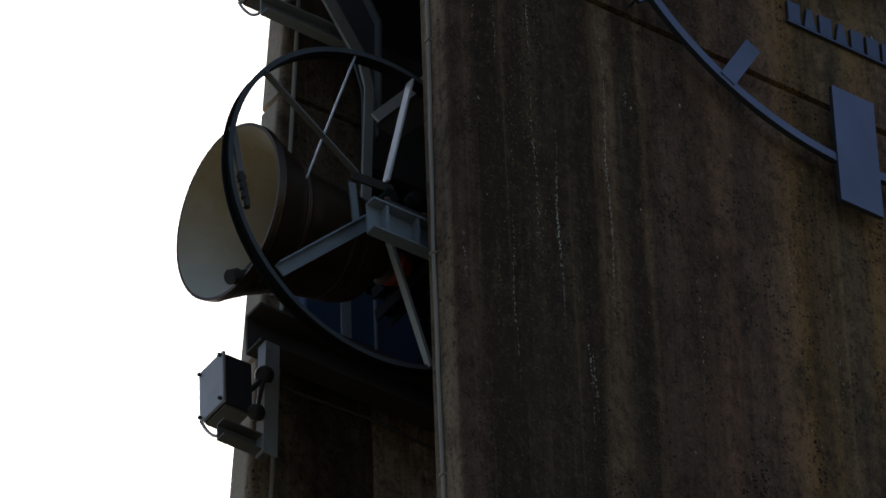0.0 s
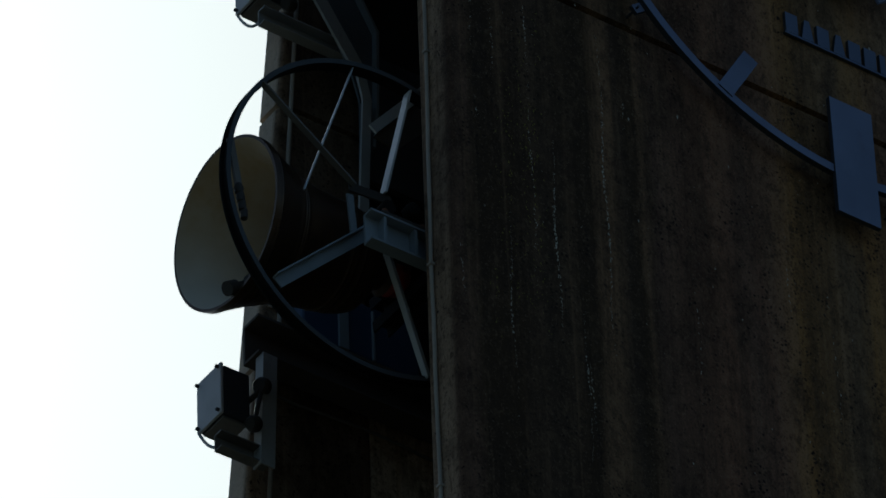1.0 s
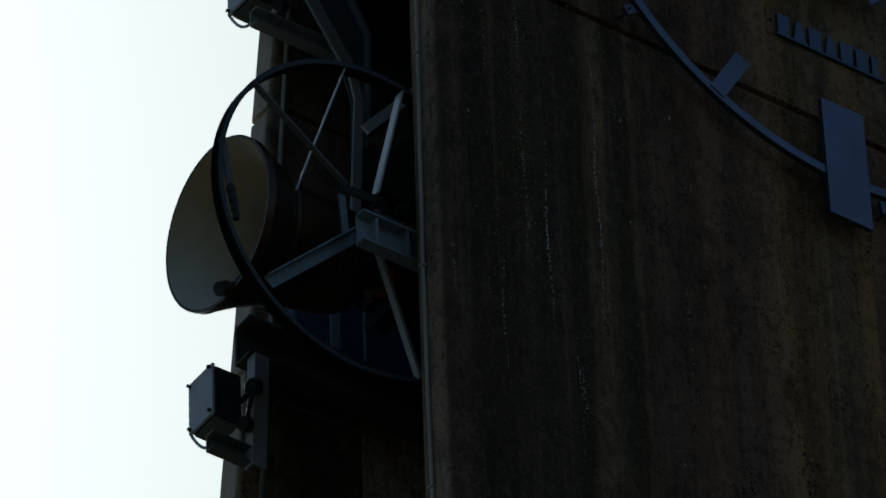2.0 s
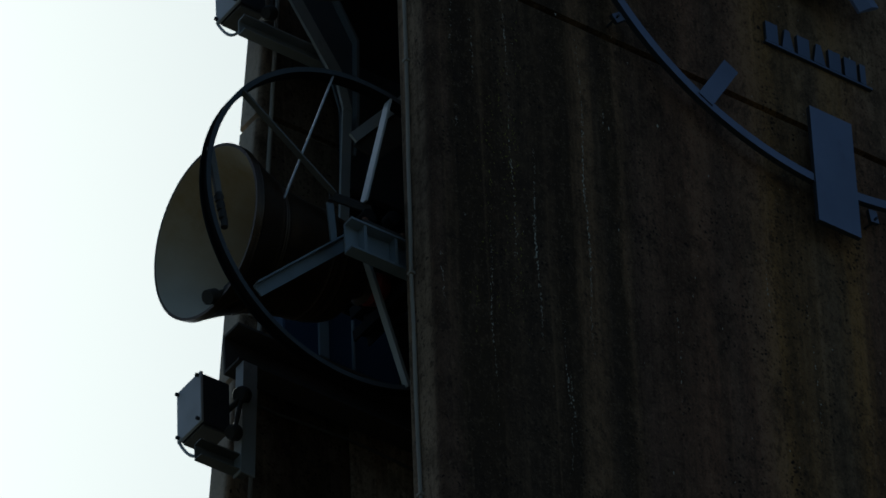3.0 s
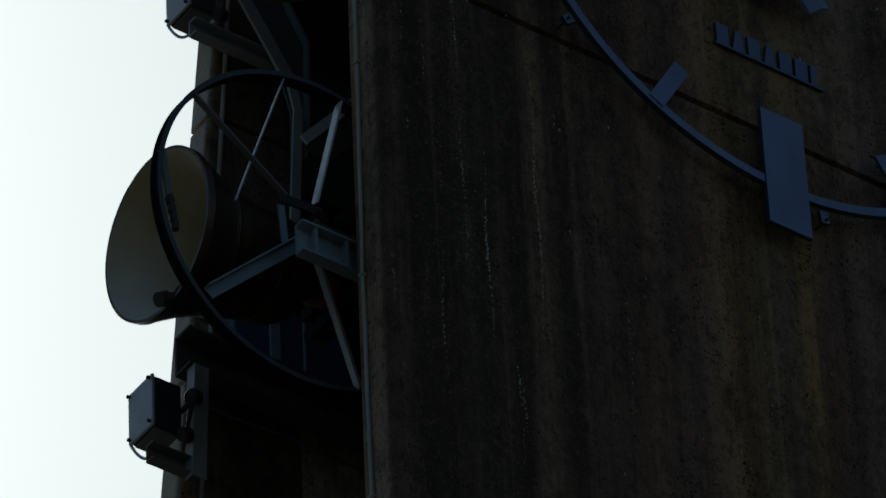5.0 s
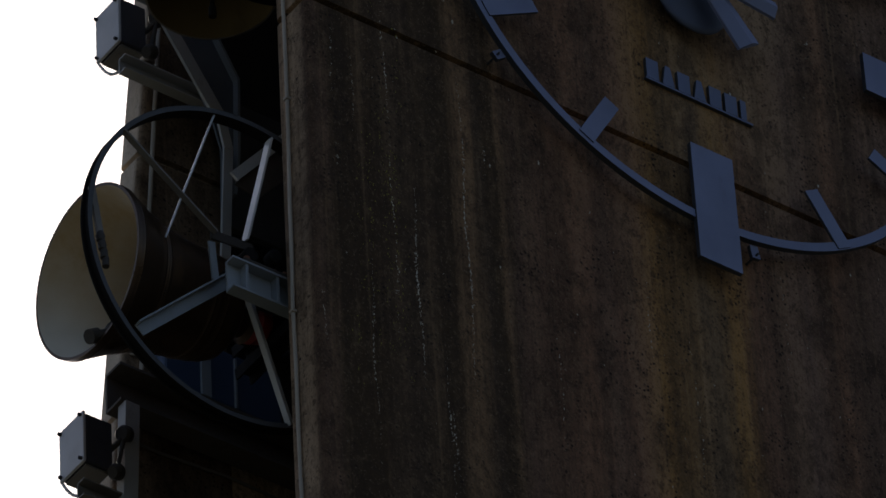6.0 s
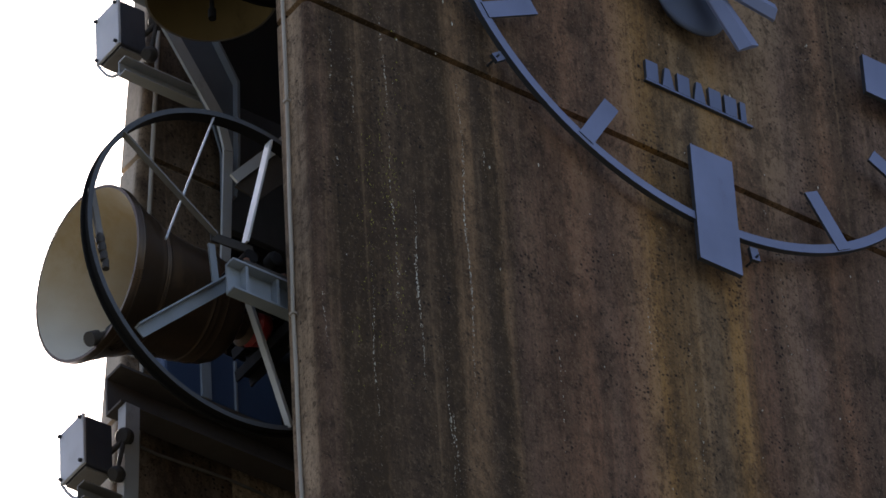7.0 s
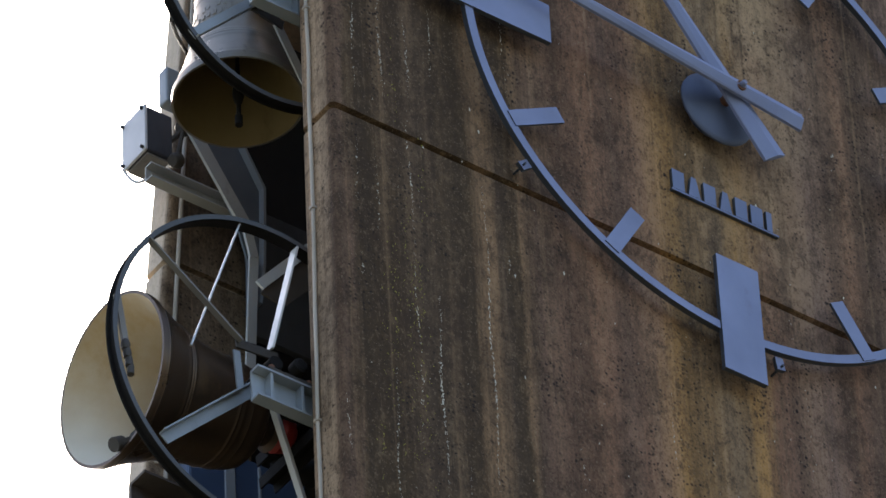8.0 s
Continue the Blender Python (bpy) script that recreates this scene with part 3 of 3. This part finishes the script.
    if r > 0.3:
        # rope clamp riveted inside the rim with the bound rope end below it
        bm = bmesh.new()
        extrude(bm, rect_section(0.024, 0.014), at(wx - 0.615, wheel_y + 0.01, wz + 0.085), at(wx - 0.570, wheel_y + 0.03, wz - 0.095), (1, 0, 0))
        p("rope_clamp", bm, SPOKE, "grey rope clamp inside the rim")
        bm = bmesh.new()
        for k in range(4):
            zc = wz - 0.112 - 0.036 * k
            lathe(bm, [(0, -0.024), (0.013, -0.02), (0.019 - 0.002 * k, 0), (0.013, 0.02), (0, 0.024)], 12, Matrix.Translation(at(wx - 0.569 + 0.007 * k, wheel_y + 0.03, zc)))
        p("rope_end", bm, DARK, "dark bound rope end", True)
        bm = bmesh.new()
        c = m @ Vector((-0.03, -0.12, h * 1.38))
        tube(bm, [c + Vector((0.04 * math.cos(2 * math.pi * k / 12), 0, 0.05 * math.sin(2 * math.pi * k / 12))) for k in range(11)], 0.012, 8)
        p("shackle", bm, STEEL, "pale steel shackle")
        # rivets that hold the spokes to the rim
        for ang in (-56, -13, 9, 224, 157):
            sa, ca = math.sin(radians(ang)), math.cos(radians(ang))
            bm = bmesh.new()
            lathe(bm, [(0, 0.010), (0.007, 0.007), (0.010, 0.0)], 10, Matrix.Translation(at(wx + (wheel_r - 0.012) * sa, wheel_y + lean_y(wz + wheel_r * ca), wz + (wheel_r - 0.012) * ca)) @ pose(0, 0, 0, 90))
            p("rivet", bm, RIM, under=rim)
    else:
        # worn raised lettering round the shoulder, as plain bars
        bm = bmesh.new()
        rr = random.Random(8)
        for row, many in ((0.58, 44), (0.51, 40)):
            for k in range(many):
                ang = 360 * k / many
                if rr.random() < 0.35:
                    continue
                w, hh = rr.uniform(0.004, 0.011), rr.uniform(0.011, 0.017)
                rad = r * (0.648 if row > 0.55 else 0.676)
                mm = m @ pose(0, 0, h * row, 0, 0, ang) @ pose(rad, 0, 0, 0, -7, 0)
                vs = [bm.verts.new(mm @ Vector(q)) for q in ((0, -w, -hh), (0, w, -hh), (0, w, hh), (0, -w, hh), (0.003, -w * 0.8, -hh * 0.8), (0.003, w * 0.8, -hh * 0.8), (0.003, w * 0.8, hh * 0.8), (0.003, -w * 0.8, hh * 0.8))]
                for q in ((4, 5, 6, 7), (0, 1, 5, 4), (1, 2, 6, 5), (2, 3, 7, 6), (3, 0, 4, 7), (3, 2, 1, 0)):
                    bm.faces.new([vs[i] for i in q])
        tagged(p("relief_band", bm, BRONZE_PALE, "worn raised relief bars round the waist"), kind="stuff")
    bm = bmesh.new()
    tube(bm, [at(wx, 0.345, wz), at(wx, wheel_y + 0.12, wz)], 0.028, 14)
    p("axle_stub", bm, SHADE_BLACK)
    return top


LOW_C = (-1.853, -1.919)
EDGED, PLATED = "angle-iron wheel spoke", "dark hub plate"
big_bell = swinging_bell("church_bell", "large bronze bell swung out sideways with its rope wheel", (LOW_C[0], 0.74, LOW_C[1]), (-2.286, 0.74, -1.910),
              0.326, 0.60, 83.6, 0.637, LOW_C, 0.42,
              [((-2.368, -1.562), (-1.961, -1.826), 0.032, "up", SPOKE, EDGED), ((-1.985, -1.312), (-2.158, -1.920), 0.034, "edge", ZINC, "thin spoke edge painted as catching light"),
               ((-1.747, -1.318), (-1.828, -1.796), 0.042, "fin", BRIGHT, "zinc flat-bar spoke with sky sheen in its colour"), ((-1.905, -1.977), (-2.265, -2.341), 0.048, "up", STEEL, EDGED),
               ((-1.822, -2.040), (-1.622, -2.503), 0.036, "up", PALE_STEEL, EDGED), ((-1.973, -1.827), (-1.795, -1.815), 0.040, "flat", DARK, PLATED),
               ((-1.969, -1.860), (-1.943, -2.013), 0.028, "flat", STEEL, "grey hub strap")],
              "bells of the tower")
UP_C = (-1.752, 0.040)
small_bell = swinging_bell("church_bell", "smaller pale bronze bell hanging still with its rope wheel", (UP_C[0], 0.74, UP_C[1]), (-1.706, 0.74, -0.271),
              0.249, 0.64, 0.0, 0.51, UP_C, 0.42,
              [((-2.075, -0.350), (-1.80, -0.055), 0.042, "up", STEEL, EDGED), ((-1.728, -0.110), (-1.588, -0.325), 0.040, "flat", PALE_STEEL, "pale flat-bar spoke"),
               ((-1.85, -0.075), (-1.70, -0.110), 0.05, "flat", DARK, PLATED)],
              "bells of the tower")


# ---- steelwork in the opening ----
def steel_thing(name, label, category, pieces, mat, origin):
    top = base(name, *origin, label, category)
    inv = top.matrix_world.inverted()
    for nm, bm, mm, lb in pieces:
        ob = part(nm, bm, mm or mat, top, lb)
        ob.matrix_parent_inverse = inv
    return top


def bar(outline, p0, p1, side):
    bm = bmesh.new()
    return extrude(bm, outline, at(*p0), at(*p1), side)


# bearing beam beside the wheel's hub
pieces = [("channel", bar(channel_section(0.14, 0.05, 0.009), (-1.978, 0.332, -2.101), (1.35, 0.332, -2.101), (0, 0, 1)), None, "")]
for x in (-1.922, -1.792):
    bm = bmesh.new()
    box(bm, (x, 0.288, ZC - 2.162), (x + 0.012, 0.323, ZC - 2.040))
    pieces.append(("stiffener", bm, None, ""))
bm = bmesh.new()
box(bm, (-1.922, 0.29, ZC - 2.030), (-1.69, 0.335, ZC - 2.006), 0.004)
pieces.append(("bearing_plate", bm, DARK, "dark bearing plate"))
bm = bmesh.new()
lathe(bm, [(0, -0.02), (0.030, -0.02), (0.030, 0.02), (0.02, 0.026), (0, 0.026)], 20, Matrix.Translation(at(-1.775, 0.325, -1.925)) @ pose(0, 0, 0, 90))
pieces.append(("bearing", bm, SHADE_BLACK, "round axle bearing"))
for x in (-1.90, -1.74):
    bm = bmesh.new()
    lathe(bm, [(0, 0.016), (0.012, 0.016), (0.012, 0.0), (0.018, 0.0), (0.018, -0.005), (0, -0.005)], 6, Matrix.Translation(at(x, 0.312, -2.000)))
    pieces.append(("bolt", bm, RUST, "rusty bolt"))
low_beam = steel_thing("bearing_beam", "grey galvanised channel beam with stiffeners carrying the axle", "beam", pieces, STEEL, (-1.8, 0.31, ZC - 2.12))
copy_thing(low_beam, Matrix.Translation((0.045, 0, 1.955)) @ low_beam.matrix_basis)


def sheet(corners, y0, y1):
    """A plate from (x, z) corners between two depths."""
    return flat_plate(bmesh.new(), corners, y0, y1, 0)


# bracket frame on the back slab
steel_thing("support_frame", "grey steel strut, web plate and post bolted to the back slab", "frame", [
    ("strut", bar(rect_section(0.060, 0.012), (-1.665, 1.20, 0.120), (-1.366, 1.20, -0.365), (1, 0, 0.6)), None, "pale bent strut flange"),
    ("post", bar(rect_section(0.040, 0.012), (-1.362, 1.203, -0.352), (-1.329, 1.203, -0.510), (1, 0, 0)), None, ""),
    ("post", bar(angle_section(0.040, 0.06, 0.010), (-1.309, 1.20, -0.505), (-1.350, 1.20, -1.30), (-1, 0, 0)), None, ""),
    ("web_plate", sheet([(-1.600, 0.13), (-1.392, 0.13), (-1.360, 0.060), (-1.272, -0.118), (-1.283, -0.515), (-1.300, -0.70), (-1.345, -0.78), (-1.335, -0.50), (-1.372, -0.36)], 1.235, 1.245), BLUED, "blue-grey web plate"),
    ("flange", bar(rect_section(0.012, 0.06), (-1.396, 1.235, 0.13), (-1.267, 1.235, -0.120), (1, 0, 0.5)), STEEL, ""),
    ("flange", bar(rect_section(0.012, 0.06), (-1.267, 1.235, -0.114), (-1.278, 1.235, -0.515), (1, 0, 0)), STEEL, ""),
    ("flange", bar(rect_section(0.012, 0.06), (-1.278, 1.235, -0.510), (-1.300, 1.235, -0.72), (1, 0, 0)), STEEL, ""),
    ("brace", bar(rect_section(0.040, 0.010), (-1.452, 1.0, -0.862), (-1.205, 1.0, -0.545), (1, 0, -0.8)), BRIGHT, "zinc brace with sky sheen in its colour"),
    ("brace_web", sheet([(-1.440, -0.885), (-1.196, -0.570), (-1.196, -0.735), (-1.336, -0.905)], 1.008, 1.016), BEAM, "dark brown web of the brace")], PALE_STEEL, (-1.5, 1.2, ZC - 1.0))
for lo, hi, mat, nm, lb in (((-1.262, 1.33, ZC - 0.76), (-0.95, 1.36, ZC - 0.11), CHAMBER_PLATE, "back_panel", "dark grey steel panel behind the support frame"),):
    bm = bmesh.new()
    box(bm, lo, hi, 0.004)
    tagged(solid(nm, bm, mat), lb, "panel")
steel_thing("cross_beam", "dark brown steel channel beam across the opening", "beam", [
    ("channel", bar(channel_section(0.18, 0.10, 0.012), (-1.797, 1.365, -1.812), (1.35, 1.365, -1.812), (0, 0, 1)), None, ""),
    ("end_plate", bar(rect_section(0.03, 0.05), (-1.76, 1.372, -1.722), (-1.76, 1.372, -1.69), (1, 0, 0)), DARK, "small dark lug")], BEAM, (-1.8, 1.3, ZC - 1.99))
bm = bmesh.new()
box(bm, (-1.60, 1.27, ZC - 1.722), (-1.08, 1.34, ZC - 1.455), 0.012)
bm2 = bmesh.new()
box(bm2, (-1.446, 1.258, ZC - 1.722), (-1.401, 1.269, ZC - 1.475), 0.003)
bm3 = bmesh.new()
box(bm3, (-1.297, 1.258, ZC - 1.722), (-1.286, 1.269, ZC - 1.485), 0.002)
steel_thing("bell_motor", "blue painted bell motor housing on the cross beam", "motor", [("housing", bm, BLUE, ""), ("strip", bm2, STEEL, "pale metal strip"), ("strip", bm3, STEEL, "")], BLUE, (-1.45, 1.3, ZC - 1.722))


# ---- floodlights on brackets ----
def floodlight(x, y, z, arm_from, arm_to, arm_z, arm_mat):
    """Box with its near vertical edge at x, y; z its lower end there."""
    top = base("floodlight", x, y, ZC + z, "grey box floodlight on a steel bracket at the opening", "floodlight", "floodlights on the tower")
    inv = top.matrix_world.inverted()
    def p(nm, bm, mat, lb="", smooth=False, under=top):
        ob = part(nm, bm, mat, under, lb, smooth)
        ob.matrix_parent_inverse = inv
        return ob
    sx, sy, sz = 0.115, 0.15, 0.225
    bm = bmesh.new()
    box(bm, (x, y, ZC + z), (x + sx, y + sy, ZC + z + sz), 0.008)
    p("housing", bm, LAMP_DARK, "grey housing darkened for its shaded sides")
    bm = bmesh.new()
    box(bm, (x - 0.014, y - 0.004, ZC + z - 0.004), (x - 0.001, y + sy + 0.004, ZC + z + sz + 0.004), 0.004)
    p("front_cover", bm, LAMP, "grey front cover paled for the sky light on it")
    for yy in (y + 0.01, y + sy - 0.01):
        for zz in (z + 0.012, z + sz - 0.012):
            bm = bmesh.new()
            tube(bm, [at(x - 0.026, yy, zz), at(x - 0.012, yy, zz)], 0.007, 8)
            p("screw", bm, LAMP_DARK)
    bm = bmesh.new()
    box(bm, (x + 0.02, y + 0.03, ZC + z + sz), (x + 0.05, y + 0.06, ZC + z + sz + 0.02), 0.004)
    p("clip", bm, LAMP_DARK)
    bm = bmesh.new()
    box(bm, (x + 0.004, y + 0.01, ZC + z - 0.012), (x + sx - 0.01, y + sy - 0.01, ZC + z - 0.002), 0.003)
    p("base_plate", bm, SPOKE)
    bm = bmesh.new()
    extrude(bm, channel_section(0.075, 0.045, 0.006), at(x + arm_from, y + 0.03, arm_z), at(arm_to, y + 0.03, arm_z), (0, 0, 1))
    p("arm", bm, arm_mat, "grey channel arm")
    bm = bmesh.new()
    hi, lo = at(x + 0.152, y - 0.022, z + 0.172), at(x + 0.118, y - 0.016, z - 0.012)
    tube(bm, [at(x + sx - 0.01, y + 0.03, z + 0.10), hi.lerp(at(x + sx, y, z + 0.10), 0.5), hi], 0.011, 8)
    lathe(bm, [(0, -0.022), (0.026, -0.022), (0.034, -0.012), (0.034, 0.012), (0.026, 0.022), (0, 0.022)], 18, Matrix.Translation(hi) @ pose(0, 0, 0, 0, 70, 20))
    p("swivel", bm, DARK, "dark swivel joint", True)
    bm = bmesh.new()
    lathe(bm, [(0, -0.026), (0.022, -0.024), (0.031, -0.012), (0.031, 0.012), (0.022, 0.024), (0, 0.026)], 18, Matrix.Translation(lo) @ pose(0, 0, 0, 0, 60, 10))
    tube(bm, [at(x + sx - 0.02, y + 0.02, z + 0.015), lo], 0.014, 8)
    tube(bm, [lo, hi], 0.009, 8)
    p("swivel_arm", bm, DARK, "dark swivel arm", True)
    bm = bmesh.new()
    ca, cb = at(x - 0.006, y + sy + 0.004, z + 0.012), at(x + 0.035, y + 0.035, z - 0.075)
    pts = [ca.lerp(cb, k / 14) - Vector((0, 0, 0.058 * math.sin(math.pi * k / 14) ** 0.8)) for k in range(15)]
    tube(bm, pts, 0.006, 8)
    p("cable", bm, LAMP, "pale looped cable")
    return top


floodlight(-1.942, 1.28, -2.244, -0.022, -1.76, -2.378, SPOKE)
floodlight(-1.748, 1.28, -0.104, 0.005, -1.372, -0.212, PALE_STEEL)
steel_thing("post_bracket", "pale steel angle post carrying the floodlight", "bracket", [
    ("post", bar(angle_section(0.06, 0.05, 0.006), (-1.803, 1.255, -2.43), (-1.783, 1.255, -1.905), (1, 0, 0)), None, "")], PALE_STEEL, (-1.80, 1.255, ZC - 2.43))

# ---- conduits ----
def conduit(name, label, pts, r, clips, mat=PIPE):
    bm = bmesh.new()
    tube(bm, pts, r, 8)
    c = tagged(solid(name, bm, mat, smooth=True), label, "conduit")
    for q in clips:
        bm = bmesh.new()
        box(bm, (q.x - r - 0.0035, q.y - 0.012, q.z - 0.006), (q.x + r + 0.003, q.y + 0.012, q.z + 0.006), 0.002)
        part("clip", bm, PIPE, c)
    return c


rng = random.Random(4)
pts = []
for k in range(93):
    z = -20.5 + 0.25 * k
    pts.append(at(-1.770 + 0.004 * (z + 0.6) + rng.uniform(-0.002, 0.002), 0.209 + 0.006 * math.sin(1.9 * z) + rng.uniform(-0.003, 0.003), z))
conduit("lightning_conductor", "thin grey conductor pipe clipped down the slab's edge", pts, 0.0075, pts[61:92:4])
pts = [at(-1.527 + 0.068 * (z + 0.2), FAR_Y - 0.012, z) for z in (-8, -6, -4, -3, -2.1, -1.2, -0.4, 0.4, 1.2, 2.2)]
conduit("cable_conduit", "thin pale cable conduit on the back slab", pts, 0.009, [])

pts = [at(x, FAR_Y - 0.008, -1.945 + 0.01 * math.sin(9 * x)) for x in (-1.68, -1.55, -1.4, -1.25, -1.1, -0.95, -0.7, -0.4, 0.2, 1.2)]
conduit("cable_conduit", "thin brown cable on the wall under the cross beam", pts, 0.006, [], SPOKE)
bm = bmesh.new()
box(bm, (-1.615, 1.34, ZC + 0.27), (-1.54, 1.398, ZC + 0.45), 0.008)
tagged(solid("junction_box", bm, STEEL), "small grey junction box on the back slab", "junction box")
bm = bmesh.new()
tube(bm, [at(-1.664, 1.397, -1.532), at(-1.640, 1.385, -1.535), at(-1.597, 1.385, -1.568), at(-1.515, 1.385, -1.602), at(-1.505, 1.40, -1.604)], 0.005, 6)
tagged(solid("hook_rod", bm, PIPE), "thin pale bent rod fixed to the back slab", "rod")

# ropes beside the upper bell
bm = bmesh.new()
tube(bm, [at(-2.186, 0.47, -0.316), at(-2.006, 0.70, -0.113), at(-1.767, 1.00, 0.188), at(-1.534, 1.30, 0.507), at(-1.50, 1.345, 0.53)], 0.008, 8)
tagged(solid("bell_rope", bm, DARK, smooth=True), "dark bell rope running back from the upper wheel", "rope")

# ---- lime specks along the board joints ----
bm = bmesh.new()
rng = random.Random(11)


def speck(x, z, s):
    c = at(x, WALL_Y + 0.001, z)
    v = [bm.verts.new(c + Vector(q) * s) for q in ((-0.8, 0, 0), (0.1, 0, -2.4), (0.9, 0, 0.2), (-0.1, 0, 2.2), (0, -0.6, 0))]
    for i in range(4):
        bm.faces.new((v[i], v[(i + 1) % 4], v[4]))


# x of a joint, lower and upper end, specks to the metre
for x, z0, z1, many in ((-1.658, -1.62, -1.5, 60), (-1.420, -2.30, -1.30, 50), (-1.326, -2.5, -1.55, 135), (-1.097, -2.45, -0.90, 105), (-1.532, -2.85, -1.97, 50), (-1.203, -2.85, -2.52, 60),
                        (-1.74, -2.54, -2.2, 40), (-0.994, -1.35, -1.17, 60), (-1.655, -0.69, -0.2, 55), (-1.535, -0.68, -0.1, 80), (-1.421, -0.63, -0.2, 70),
                        (-1.427, -1.27, -0.69, 60), (-1.659, -1.26, -0.94, 50), (-1.313, -0.5, -0.1, 45), (-0.289, -1.95, -1.5, 30), (-1.578, -1.41, -0.94, 40),
                        (-0.969, -0.4, 0.1, 25), (-0.72, -2.6, -1.6, 14), (-0.10, -2.8, -1.5, 10), (0.35, -2.2, -1.0, 10), (-1.22, -3.0, -2.3, 60)):
    drift = 0.0
    for k in range(int((z1 - z0) * many * 2.2)):
        z = rng.uniform(z0, z1)
        thick = math.exp(-((z - (z0 + z1) / 2) / (0.42 * (z1 - z0))) ** 2)
        speck(x + 0.006 * math.sin(z * 9 + x * 40) + rng.gauss(0, 0.0026), z, rng.uniform(0.0012, 0.0036) * (0.6 + 0.75 * thick))
for k in range(260):
    speck(rng.uniform(-1.72, 1.2), rng.uniform(-3.0, 1.2), rng.uniform(0.0018, 0.0042) * (1.7 if rng.random() < 0.12 else 1))
tagged(solid("lime_specks", bm, LIME), "pale lime specks along the formwork joints of the slab", "stain", kind="stuff")


# ---- moss along the wet joints ----
bm = bmesh.new()
rng = random.Random(23)
for x, z0, z1, many in ((-1.60, -2.6, -2.2, 70), (-1.56, -2.2, -1.5, 60), (-1.515, -2.5, -1.3, 90), (-1.455, -2.4, -1.1, 100), (-1.43, -1.75, -1.45, 200), (-1.40, -2.5, -1.4, 90),
                        (-1.37, -1.3, -0.8, 60), (-1.48, -0.8, -0.3, 60)):
    for k in range(int((z1 - z0) * many)):
        speck(x + rng.gauss(0, 0.012), rng.uniform(z0, z1), rng.uniform(0.0015, 0.0042))
tagged(solid("moss_specks", bm, MOSS), "yellow-green moss flecks on the damp slab", "moss", kind="stuff")
